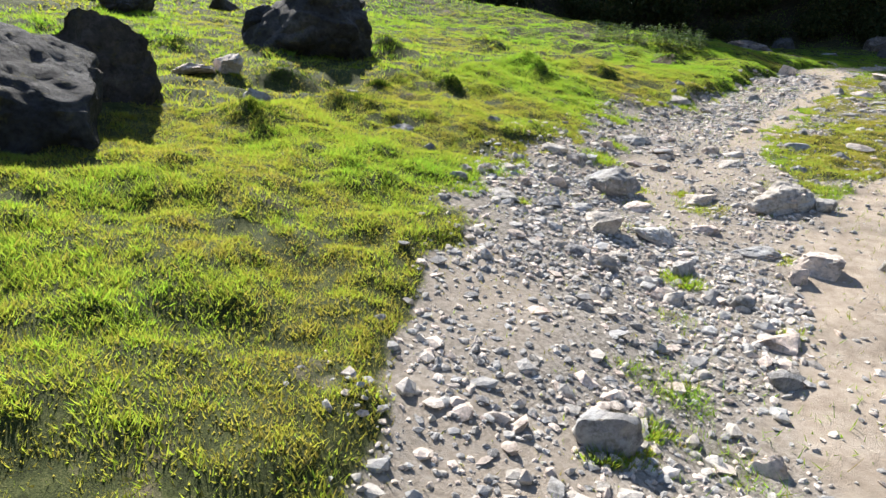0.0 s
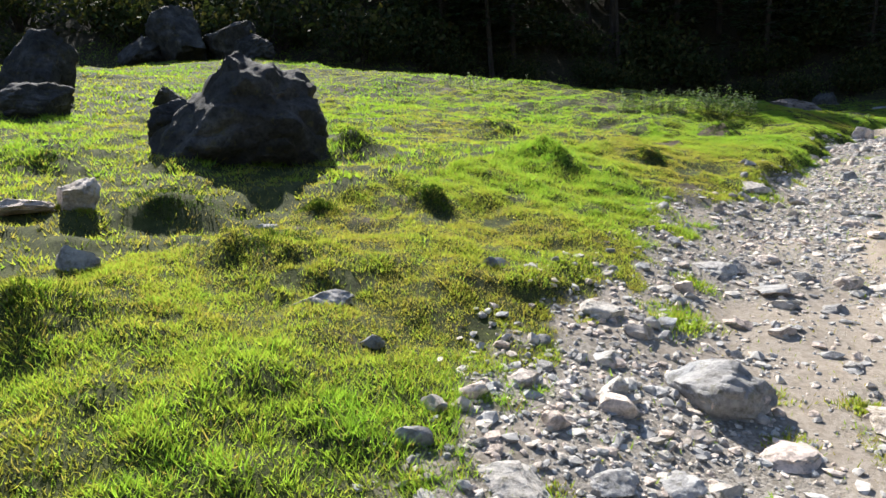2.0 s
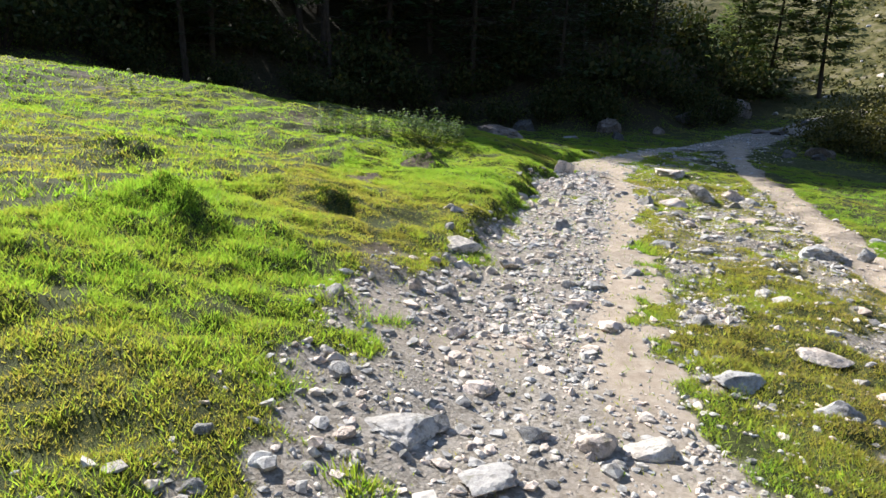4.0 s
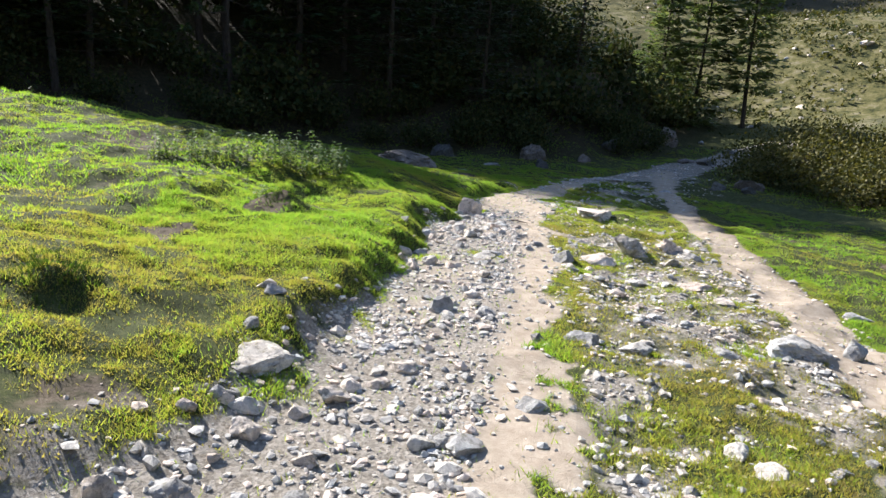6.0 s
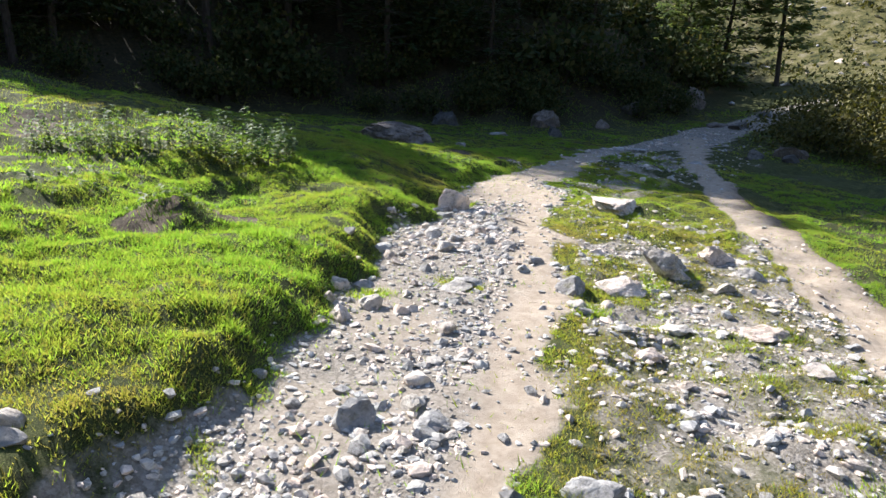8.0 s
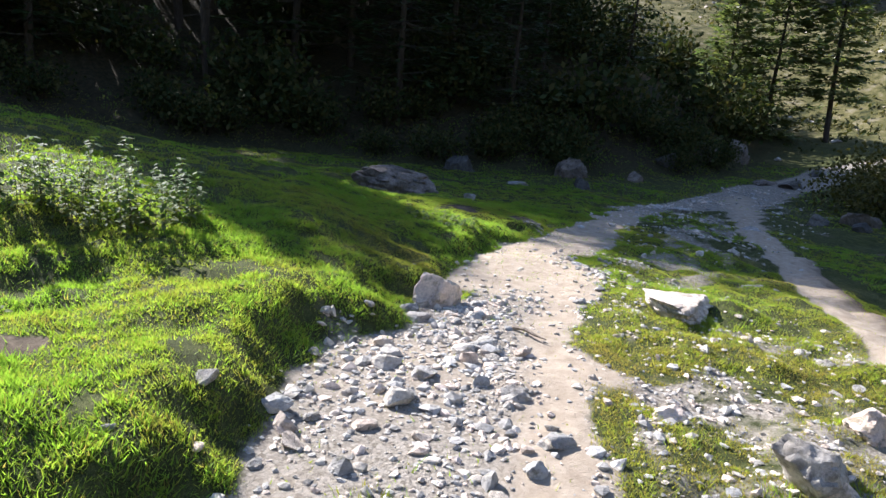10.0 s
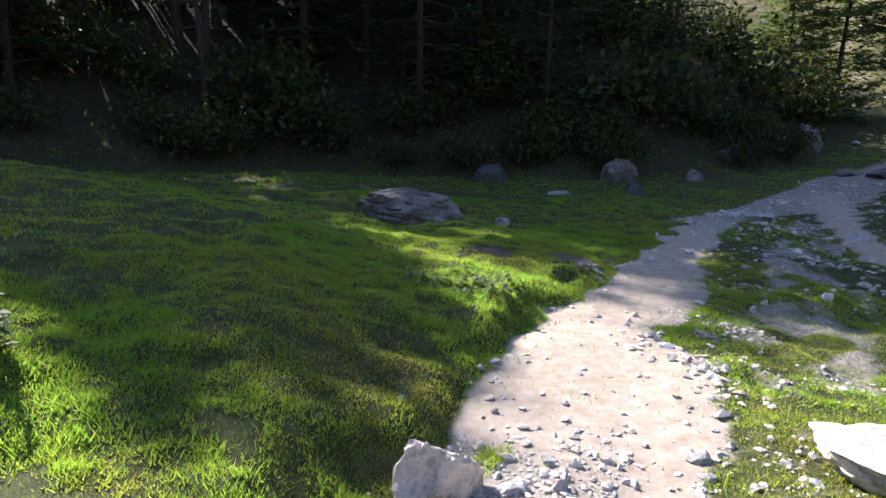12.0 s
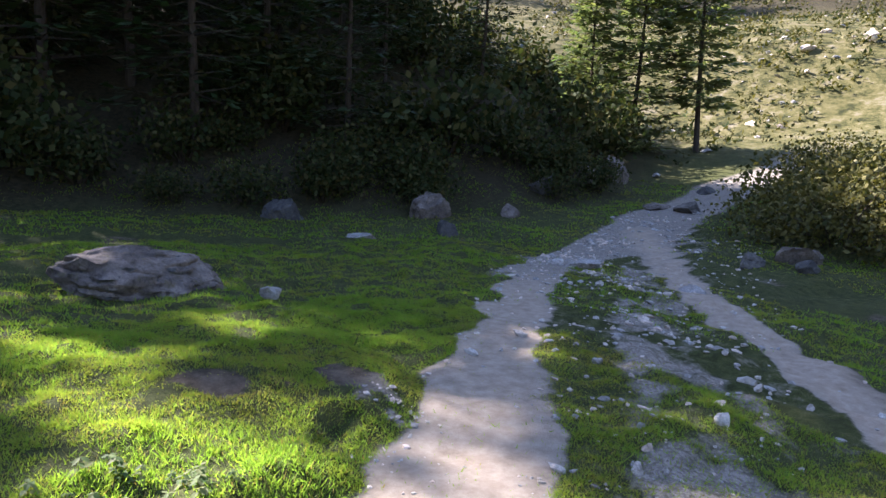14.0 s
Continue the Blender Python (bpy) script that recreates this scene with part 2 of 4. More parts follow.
    k.new(co, vor.inputs["Vector"])
    hsum = n.new("ShaderNodeMath")
    hsum.operation = "SUBTRACT"
    k.new(mixed(n, k, 0.5, tiny.outputs[0], hair.outputs[0]), hsum.inputs[0])
    rest = n.new("ShaderNodeMath")
    rest.operation = "SUBTRACT"
    rest.inputs[0].default_value = 0.4
    rest.use_clamp = True
    k.new(sand.outputs["Fac"], rest.inputs[1])
    stones = n.new("ShaderNodeMath")
    stones.operation = "MULTIPLY"
    k.new(rest.outputs[0], stones.inputs[0])
    k.new(vor.outputs["Distance"], stones.inputs[1])
    open_ = n.new("ShaderNodeMath")
    open_.operation = "MULTIPLY"
    k.new(stones.outputs[0], open_.inputs[0])
    k.new(bare.outputs["Fac"], open_.inputs[1])
    k.new(open_.outputs[0], hsum.inputs[1])
    bumped(n, k, b, hsum.outputs[0], 0.7, 0.02)
    return m


def stone_material(name, dark, mid_, pale, moss=0.0, relief=0.03):
    m, n, k, b = material(name, 0.85, 0.3)
    co = n.new("ShaderNodeTexCoord").outputs["Object"]
    info = n.new("ShaderNodeObjectInfo")
    shift = n.new("ShaderNodeVectorMath")
    shift.operation = "MULTIPLY_ADD"
    k.new(info.outputs["Random"], shift.inputs[0])
    shift.inputs[1].default_value = (37, 53, 71)
    k.new(co, shift.inputs[2])
    big, fine = noise_node(n, k, 3.2, 6, 0.65, shift.outputs[0]), noise_node(n, k, 34, 8, 0.75, shift.outputs[0])
    r = ramp(n, [(0.28, dark), (0.5, mid_), (0.72, pale)])
    k.new(big.outputs[0], r.inputs[0])
    sp = ramp(n, [(0.3, (0.35, 0.35, 0.37)), (0.6, (0.75, 0.74, 0.72))])
    k.new(fine.outputs[0], sp.inputs[0])
    col = mixed(n, k, 0.7, r.outputs[0], sp.outputs[0], "OVERLAY")
    tone = n.new("ShaderNodeMapRange")
    tone.inputs[3].default_value, tone.inputs[4].default_value = 0.68, 1.3
    isle = n.new("ShaderNodeNewGeometry").outputs["Random Per Island"]
    sum_ = n.new("ShaderNodeMath")
    sum_.operation = "ADD"
    k.new(info.outputs["Random"], sum_.inputs[0])
    k.new(isle, sum_.inputs[1])
    part_ = n.new("ShaderNodeMath")
    part_.operation = "FRACT"
    k.new(sum_.outputs[0], part_.inputs[0])
    k.new(part_.outputs[0], tone.inputs[0])
    col = mixed(n, k, 1.0, col, tone.outputs[0], "MULTIPLY")
    warm = ramp(n, [(0.3, (0.93, 0.96, 1.0)), (0.6, (1.0, 0.97, 0.92)), (0.9, (1.06, 0.93, 0.86))])
    k.new(part_.outputs[0], warm.inputs[0])
    col = mixed(n, k, 1.0, col, warm.outputs[0], "MULTIPLY")
    pits = noise_node(n, k, 15, 7, 0.75, shift.outputs[0])
    pr = ramp(n, [(0.36, (0.35, 0.34, 0.32)), (0.5, (1, 1, 1))])
    k.new(pits.outputs[0], pr.inputs[0])
    col = mixed(n, k, 0.8, col, pr.outputs[0], "MULTIPLY")
    if moss:
        lich = noise_node(n, k, 11, 6, 0.7, shift.outputs[0])
        lr = ramp(n, [(0.56, (0, 0, 0)), (0.66, (moss, moss, moss))])
        k.new(lich.outputs[0], lr.inputs[0])
        col = mixed(n, k, lr.outputs[0], col, (0.13, 0.12, 0.05))
    k.new(col, b.inputs["Base Color"])
    vor = n.new("ShaderNodeTexVoronoi")
    vor.feature = "DISTANCE_TO_EDGE"
    vor.inputs["Scale"].default_value = 5
    k.new(shift.outputs[0], vor.inputs["Vector"])
    crack = ramp(n, [(0.0, (0, 0, 0)), (0.05, (1, 1, 1))])
    k.new(vor.outputs["Distance"], crack.inputs[0])
    chip = noise_node(n, k, 9, 6, 0.65, shift.outputs[0])
    hs = mixed(n, k, 0.5, mixed(n, k, 0.07, fine.outputs[0], crack.outputs[0]), chip.outputs[0])
    bumped(n, k, b, hs, 0.75, relief)
    return m


def leaf_material(name, stops, through_col, mix_=0.4, rough=0.5, spec=0.35, tone="random"):
    m, n, k, b = material(name, rough, spec)
    r = ramp(n, stops)
    if tone == "random":
        k.new(n.new("ShaderNodeNewGeometry").outputs["Random Per Island"], r.inputs[0])
    else:
        k.new(attribute(n, tone).outputs["Fac"], r.inputs[0])
    k.new(r.outputs[0], b.inputs["Base Color"])
    tr = n.new("ShaderNodeBsdfTranslucent")
    k.new(mixed(n, k, 1.0, r.outputs[0], through_col, "MULTIPLY"), tr.inputs[0])
    mx = n.new("ShaderNodeMixShader")
    mx.inputs[0].default_value = mix_
    k.new(b.outputs[0], mx.inputs[1])
    k.new(tr.outputs[0], mx.inputs[2])
    k.new(mx.outputs[0], n["Material Output"].inputs[0])
    return m


def bark_material(name, dark, pale):
    m, n, k, b = material(name, 0.95, 0.1)
    co = n.new("ShaderNodeTexCoord").outputs["Object"]
    st = n.new("ShaderNodeMapping")
    st.inputs["Scale"].default_value = (1, 1, 0.25)
    k.new(co, st.inputs[0])
    t = noise_node(n, k, 14, 6, 0.7, st.outputs[0])
    r = ramp(n, [(0.3, dark), (0.7, pale)])
    k.new(t.outputs[0], r.inputs[0])
    k.new(r.outputs[0], b.inputs["Base Color"])
    bumped(n, k, b, t.outputs[0], 0.8, 0.03)
    return m


M_GROUND = ground_material()
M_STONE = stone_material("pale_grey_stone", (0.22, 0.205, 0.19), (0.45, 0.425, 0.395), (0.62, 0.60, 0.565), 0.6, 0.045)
# lichened stone darkened so the boulders' faces read as turned from the sun
M_BOULDER = stone_material("shade_dark_lichened_stone", (0.025, 0.025, 0.027), (0.06, 0.059, 0.06), (0.15, 0.147, 0.142), 0.6, 0.12)
# stone copy lowered in tone for the shade at the wood's foot
M_WOOD_STONE = stone_material("shade_grey_lichened_stone", (0.05, 0.049, 0.048), (0.115, 0.112, 0.108), (0.22, 0.215, 0.205), 0.6, 0.06)
M_GRAVEL = stone_material("gravel_stone", (0.28, 0.26, 0.235), (0.47, 0.445, 0.41), (0.63, 0.605, 0.57))
M_GRASS = leaf_material("grass_blades", [(0.0, (0.22, 0.17, 0.08)), (0.2, (0.22, 0.195, 0.065)), (0.5, (0.20, 0.235, 0.055)), (1.0, (0.145, 0.24, 0.045))], (2.0, 2.2, 0.9), 0.58, 0.55, 0.25, "tone")
# mossy blades, kept extra dark to carry the mounds' own shaded side
M_SHADED_MOSS = leaf_material("shade_dark_mossy_blades", [(0.0, (0.10, 0.08, 0.035)), (0.5, (0.06, 0.08, 0.02)), (1.0, (0.06, 0.12, 0.018))], (1.4, 1.4, 0.8), 0.3, 0.8, 0.1, "tone")
M_LEAF = leaf_material("broad_leaves", [(0.0, (0.06, 0.11, 0.035)), (0.6, (0.11, 0.17, 0.06)), (1.0, (0.2, 0.21, 0.10))], (1.6, 1.7, 0.9), 0.4, 0.62, 0.22)
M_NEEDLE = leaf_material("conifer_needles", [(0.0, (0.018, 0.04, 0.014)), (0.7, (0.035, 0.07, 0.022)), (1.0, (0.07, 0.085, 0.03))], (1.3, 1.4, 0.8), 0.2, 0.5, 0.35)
# brighter needle copy: sunlight on the gully trees is put into the colour
M_SUNLIT_NEEDLE = leaf_material("sunlit_toned_needles", [(0.0, (0.07, 0.12, 0.045)), (1.0, (0.18, 0.21, 0.085))], (1.5, 1.5, 0.9), 0.4, 0.5, 0.35)
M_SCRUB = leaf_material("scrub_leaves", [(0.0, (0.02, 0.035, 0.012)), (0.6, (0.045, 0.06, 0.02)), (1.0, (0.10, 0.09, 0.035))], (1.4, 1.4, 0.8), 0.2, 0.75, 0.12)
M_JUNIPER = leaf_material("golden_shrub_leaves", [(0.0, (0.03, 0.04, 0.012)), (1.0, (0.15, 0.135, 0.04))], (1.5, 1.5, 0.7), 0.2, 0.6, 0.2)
M_BARK = bark_material("grey_bark", (0.03, 0.024, 0.02), (0.10, 0.082, 0.066))
M_STEM = bark_material("plant_stem", (0.08, 0.07, 0.04), (0.18, 0.16, 0.08))
M_DRY = bark_material("weathered_stick", (0.14, 0.11, 0.09), (0.34, 0.29, 0.24))


# ---- building helpers ----
def mesh_from(name, verts, faces, material_, smooth=False):
    """A mesh from arrays of points and of equal-sided faces."""
    verts, faces = np.asarray(verts, np.float32), np.asarray(faces, np.int32)
    me = bpy.data.meshes.new(name)
    side = faces.shape[1]
    me.vertices.add(len(verts))
    me.vertices.foreach_set("co", verts.ravel())
    me.loops.add(faces.size)
    me.loops.foreach_set("vertex_index", faces.ravel())
    me.polygons.add(len(faces))
    me.polygons.foreach_set("loop_start", np.arange(0, faces.size, side, dtype=np.int32))
    me.polygons.foreach_set("loop_total", np.full(len(faces), side, dtype=np.int32))
    me.polygons.foreach_set("use_smooth", np.full(len(faces), smooth, dtype=bool))
    me.materials.append(material_)
    me.update(calc_edges=True)
    return me


def part_mesh(name, me, parent, label=""):
    ob = new(name, me)
    ob.parent = parent
    return tagged(ob, label)


def floats(me, name, values):
    a = me.attributes.new(name, "FLOAT", "POINT")
    a.data.foreach_set("value", np.asarray(values, np.float32))


# ---- the ground: one sheet out to the far slopes ----
def steps(a, b, fine, reach, growth=1.13):
    mid_ = list(np.arange(a, b, fine))
    lo, hi, st = [], [], fine
    p, q = a, mid_[-1]
    while p > -reach or q < reach:
        st *= growth
        p, q = p - st, q + st
        lo.append(p), hi.append(q)
    return np.array(lo[::-1] + mid_ + hi)


gx, gy = steps(-3.6, 15.0, 0.075, 420), steps(0.6, 22.6, 0.075, 420)
GX, GY = np.meshgrid(gx, gy)
px, py = GX.ravel(), GY.ravel()
pz = height(px, py)
nx, ny = len(gx), len(gy)
ii = (np.arange(ny - 1)[:, None] * nx + np.arange(nx - 1)[None, :]).ravel()
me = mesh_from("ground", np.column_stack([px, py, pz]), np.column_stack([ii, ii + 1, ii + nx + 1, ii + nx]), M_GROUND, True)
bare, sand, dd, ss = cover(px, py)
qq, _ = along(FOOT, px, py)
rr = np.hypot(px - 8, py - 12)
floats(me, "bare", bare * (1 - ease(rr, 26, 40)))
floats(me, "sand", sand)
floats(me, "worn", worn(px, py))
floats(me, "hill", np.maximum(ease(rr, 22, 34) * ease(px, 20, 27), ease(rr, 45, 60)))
# where the shade-darkened floor colour goes: wooded bank and far forested slopes
shade_dark_slope = np.maximum(ease(qq, -1.5, 1.5) * (1 - ease(px, 26, 38)), ease(0.5 * (px - 8) - 0.87 * (py - 15) + 6 * fractal(px, py, 14, 2, 3), 14, 2) * ease(rr, 50, 62))
shade_dark_slope = np.maximum(shade_dark_slope, ease(rr, 130, 170))
floats(me, "wood", shade_dark_slope)
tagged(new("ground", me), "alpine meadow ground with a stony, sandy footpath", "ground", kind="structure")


# ---- rocks ----
def ball(detail):
    bm = bmesh.new()
    bmesh.ops.create_icosphere(bm, subdivisions=detail, radius=1.0)
    v = np.array([p.co[:] for p in bm.verts])
    f = np.array([[q.index for q in p.verts] for p in bm.faces])
    bm.free()
    return v, f


BALLS = {k: ball(k) for k in (1, 2, 3, 4, 5, 6)}


def rock_shape(seed, detail, cuts=11, rough=0.05):
    """A broken stone about 1 x 1 x 1: a ball cut by random planes, roughened; its foot lies at z = -0.5."""
    rng = np.random.default_rng(seed)
    v, f = BALLS[detail]
    v = v.copy()
    for c in range(cuts):
        n = rng.normal(size=3)
        n /= np.linalg.norm(n)
        reach = rng.uniform(0.38, 0.85)
        over = np.maximum(v @ n - reach, 0)
        v -= over[:, None] * n * 0.93
    for k, amp in ((1.6, rough * 3.2), (3.6, rough * 1.6), (8.0, rough * 0.8), (19.0, rough * 0.4)):
        if detail < 4 and k > 6:
            continue
        d = np.array([noise.noise(Vector(p) * k + Vector((seed * 1.7, 3.1, k))) for p in v])
        v *= (1 + amp * d)[:, None]
    if detail >= 4:
        tilt_ = Vector((rng.normal(0, 0.4), rng.normal(0, 0.4), 1)).normalized()
        d = np.array([abs(noise.noise(Vector(p) * 2.6 + tilt_ * (1.6 * tilt_.dot(Vector(p))) + Vector((1.1, seed * 2.3, 0)))) for p in v])
        v *= (1 - rough * 1.3 * np.maximum(0.28 - d, 0) / 0.28)[:, None]
    v -= (v.max(0) + v.min(0)) / 2
    v /= (v.max(0) - v.min(0))
    return v, f


def rock(name, label, category, x, y, wide_, high, seed, mat, detail=4, depth=0.8, turn=None, sink=0.22, group="", cuts=11, lift=0.0):
    rng = random.Random(seed)
    v, f = rock_shape(seed, detail, cuts, 0.05)
    full = high / (1 - sink)
    v = v * np.array([wide_, wide_ * depth, full])
    v[:, 2] += full * (0.5 - sink)
    me = mesh_from(name, v, f, mat, True)
    me.set_sharp_from_angle(angle=radians(32))
    ob = new(name, me)
    a = rng.uniform(-0.5, 0.5) if turn is None else turn
    ob.matrix_basis = Matrix.Translation((x, y, ground_z(x, y) + lift)) @ Matrix.Rotation(a, 4, "Z") @ Matrix.Rotation(rng.uniform(-0.1, 0.1), 4, "X")
    return tagged(ob, label, category, group)


ROCKS_START = [
    (0.57, 2.01, 0.26, 0.14), (1.19, 2.03, 0.15, 0.07), (1.66, 2.95, 0.26, 0.04), (1.62, 3.36, 0.14, 0.06), (1.26, 3.42, 0.19, 0.07),
    (1.44, 3.82, 0.19, 0.08), (1.07, 4.45, 0.30, 0.12), (1.42, 4.35, 0.33, 0.09), (2.03, 4.15, 0.32, 0.07), (2.31, 3.86, 0.36, 0.12),
    (2.11, 3.73, 0.18, 0.08), (0.79, 3.85, 0.17, 0.05), (0.95, 3.72, 0.13, 0.09), (2.76, 3.88, 0.14, 0.07), (1.83, 4.53, 0.20, 0.04),
    (1.51, 3.49, 0.11, 0.05), (0.38, 4.65, 0.30, 0.05),
]
ROCKS_LOWER = [
    (2.61, 5.17, 0.61, 0.20), (2.06, 5.30, 0.35, 0.06), (2.95, 5.04, 0.20, 0.09), (0.86, 5.23, 0.18, 0.07), (0.07, 4.78, 0.14, 0.05),
    (1.33, 5.50, 0.56, 0.19), (0.86, 5.37, 0.19, 0.08), (0.93, 5.67, 0.17, 0.03), (0.59, 5.03, 0.13, 0.05), (0.12, 5.00, 0.12, 0.02),
    (0.28, 5.16, 0.14, 0.02), (0.49, 5.34, 0.18, 0.03), (0.74, 4.71, 0.18, 0.03), (0.98, 4.75, 0.17, 0.04), (1.50, 5.05, 0.25, 0.04),
    (0.99, 6.17, 0.25, 0.07), (1.14, 5.98, 0.17, 0.06), (-0.47, 5.92, 0.33, 0.07), (-1.69, 5.92, 0.28, 0.13), (-2.24, 6.93, 0.32, 0.19),
    (-2.52, 6.79, 0.45, 0.11), (-0.99, 6.80, 0.21, 0.05), (1.32, 6.13, 0.13, 0.06), (0.44, 6.51, 0.13, 0.04), (-0.17, 5.51, 0.12, 0.03),
    (1.15, 4.81, 0.16, 0.04), (1.79, 6.33, 0.18, 0.03), (1.97, 6.20, 0.14, 0.05), (1.60, 6.71, 0.12, 0.07), (0.39, 6.47, 0.10, 0.03),
    (1.25, 6.11, 0.10, 0.08),
]
ROCKS_MIDDLE = [
    (4.07, 6.94, 0.24, 0.07), (3.79, 7.30, 0.30, 0.05), (2.75, 6.97, 0.22, 0.08), (2.19, 6.85, 0.26, 0.05), (2.72, 6.39, 0.32, 0.05),
    (1.97, 7.21, 0.32, 0.05), (2.49, 7.58, 0.19, 0.05), (3.34, 6.32, 0.19, 0.05), (4.25, 8.07, 0.12, 0.06), (3.59, 8.13, 0.19, 0.03),
    (3.64, 8.58, 0.19, 0.04), (4.60, 7.47, 0.29, 0.05), (2.17, 6.60, 0.18, 0.03), (2.45, 6.56, 0.14, 0.03), (2.95, 6.88, 0.22, 0.04),
    (2.60, 8.89, 0.11, 0.08), (2.82, 8.91, 0.18, 0.06),
]
ROCKS_BEND = [
    (3.62, 9.56, 0.17, 0.08), (3.19, 9.51, 0.18, 0.04), (3.15, 9.28, 0.15, 0.08), (3.41, 9.45, 0.12, 0.06), (3.32, 9.92, 0.37, 0.06),
    (3.55, 10.58, 0.14, 0.04), (3.34, 10.20, 0.09, 0.05), (4.53, 9.18, 0.20, 0.03), (4.01, 8.93, 0.19, 0.03), (3.83, 9.01, 0.13, 0.04),
    (4.09, 9.80, 0.17, 0.05), (5.17, 8.28, 0.21, 0.03), (5.19, 8.49, 0.15, 0.03), (2.93, 9.41, 0.09, 0.05), (3.07, 9.55, 0.09, 0.04),
    (3.74, 9.66, 0.11, 0.06), (3.89, 9.66, 0.13, 0.05), (3.54, 10.70, 0.14, 0.02),
]
ROCKS_UPPER = [
    (5.44, 9.94, 0.26, 0.06), (6.89, 9.41, 0.51, 0.10), (7.28, 9.26, 0.23, 0.12), (6.31, 9.54, 0.26, 0.04), (4.78, 10.72, 0.22, 0.10),
    (5.07, 11.89, 0.19, 0.08), (6.59, 10.96, 0.20, 0.06), (5.72, 9.74, 0.25, 0.05), (8.51, 10.05, 0.29, 0.05), (5.17, 10.99, 0.14, 0.05),
    (5.08, 10.60, 0.20, 0.04), (7.33, 10.43, 0.22, 0.04), (5.31, 12.04, 0.16, 0.08), (5.45, 11.91, 0.12, 0.05), (5.08, 12.19, 0.10, 0.06),
]
ROCKS_ISLAND = [
    (6.09, 12.30, 0.25, 0.04), (7.58, 11.00, 0.34, 0.06), (7.04, 11.22, 0.19, 0.05), (6.79, 11.97, 0.27, 0.11), (7.17, 11.92, 0.37, 0.08),
    (7.77, 12.10, 0.46, 0.21), (8.67, 12.46, 0.37, 0.14), (8.54, 11.96, 0.31, 0.10), (6.59, 11.64, 0.17, 0.03), (5.99, 12.22, 0.25, 0.05),
    (5.93, 12.65, 0.11, 0.06), (6.35, 13.16, 0.16, 0.08), (6.87, 12.64, 0.18, 0.05), (6.95, 13.12, 0.17, 0.05), (6.83, 13.28, 0.09, 0.07),
    (5.77, 13.17, 0.19, 0.04), (5.80, 13.01, 0.11, 0.08), (6.44, 12.42, 0.09, 0.08), (6.66, 12.44, 0.11, 0.05), (5.20, 12.44, 0.18, 0.05),
    (5.39, 12.43, 0.14, 0.02), (6.59, 13.45, 0.16, 0.04), (6.50, 13.76, 0.15, 0.05), (7.65, 12.81, 0.24, 0.04), (7.88, 11.63, 0.15, 0.04),
    (7.76, 11.94, 0.16, 0.08), (6.44, 13.62, 0.17, 0.06), (6.90, 13.58, 0.11, 0.08),
]
ROCKS_SHADE = [
    (7.17, 14.71, 0.38, 0.23), (9.04, 14.32, 0.72, 0.11), (6.94, 13.73, 0.15, 0.04), (7.10, 13.80, 0.14, 0.04), (10.67, 15.08, 0.30, 0.06),
    (6.89, 14.36, 0.18, 0.04), (7.10, 13.70, 0.14, 0.03), (6.52, 13.92, 0.12, 0.03), (7.29, 14.29, 0.11, 0.03), (11.58, 16.73, 0.12, 0.05),
    (11.06, 16.94, 0.07, 0.07), (10.57, 16.57, 0.08, 0.05), (10.80, 16.69, 0.07, 0.03),
]
ROCKS_WOOD = [
    (15.63, 25.26, 0.66, 0.27), (16.49, 27.11, 1.18, 0.56), (13.46, 28.09, 0.99, 0.45), (22.31, 24.46, 0.95, 0.24), (18.72, 20.67, 0.52, 0.23),
    (19.75, 20.43, 1.01, 0.33), (23.94, 28.24, 1.17, 0.79), (15.68, 21.65, 0.68, 0.11), (15.83, 19.87, 0.54, 0.09), (10.29, 20.79, 0.22, 0.11),
    (11.80, 17.94, 0.09, 0.02), (20.50, 27.66, 0.89, 0.48), (18.20, 26.36, 0.65, 0.29), (22.20, 28.07, 1.26, 0.41), (12.54, 17.05, 0.09, 0.03),
    (24.59, 25.51, 0.62, 0.19), (22.09, 25.25, 0.84, 0.15), (13.73, 25.23, 0.60, 0.10), (19.10, 20.00, 0.55, 0.18), (15.32, 21.90, 0.26, 0.09),
]

seed = 100
for rows_, group_ in ((ROCKS_START, "embedded rocks on the lower track"), (ROCKS_LOWER, "embedded rocks on the lower track"), (ROCKS_MIDDLE, "embedded rocks along the middle track"),
                      (ROCKS_BEND, "embedded rocks along the middle track"), (ROCKS_UPPER, "embedded rocks on the upper track"), (ROCKS_ISLAND, "embedded rocks on the upper track"),
                      (ROCKS_SHADE, "rocks by the sandy path"), (ROCKS_WOOD, "rocks at the wood's foot")):
    for x, y, w, h in rows_:
        seed += 1
        flat = h < 0.3 * w
        lab = "flat pale grey stone slab set in the ground" if flat else ("large angular pale grey rock bedded in the ground" if w > 0.4 else "angular pale grey stone lying on the ground")
        if rows_ is ROCKS_WOOD:
            lab = "grey lichened rock at the foot of the wood"
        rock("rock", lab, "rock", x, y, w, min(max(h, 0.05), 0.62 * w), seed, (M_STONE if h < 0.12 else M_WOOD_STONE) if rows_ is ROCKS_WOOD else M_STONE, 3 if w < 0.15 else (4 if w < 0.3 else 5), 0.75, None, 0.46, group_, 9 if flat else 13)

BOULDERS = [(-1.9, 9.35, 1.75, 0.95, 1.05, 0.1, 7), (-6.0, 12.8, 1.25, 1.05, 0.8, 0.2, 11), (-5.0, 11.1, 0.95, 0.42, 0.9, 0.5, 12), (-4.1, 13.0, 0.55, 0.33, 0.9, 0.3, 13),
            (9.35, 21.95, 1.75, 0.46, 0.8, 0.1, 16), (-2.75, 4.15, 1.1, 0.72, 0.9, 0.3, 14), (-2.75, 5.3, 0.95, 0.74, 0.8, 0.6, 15)]
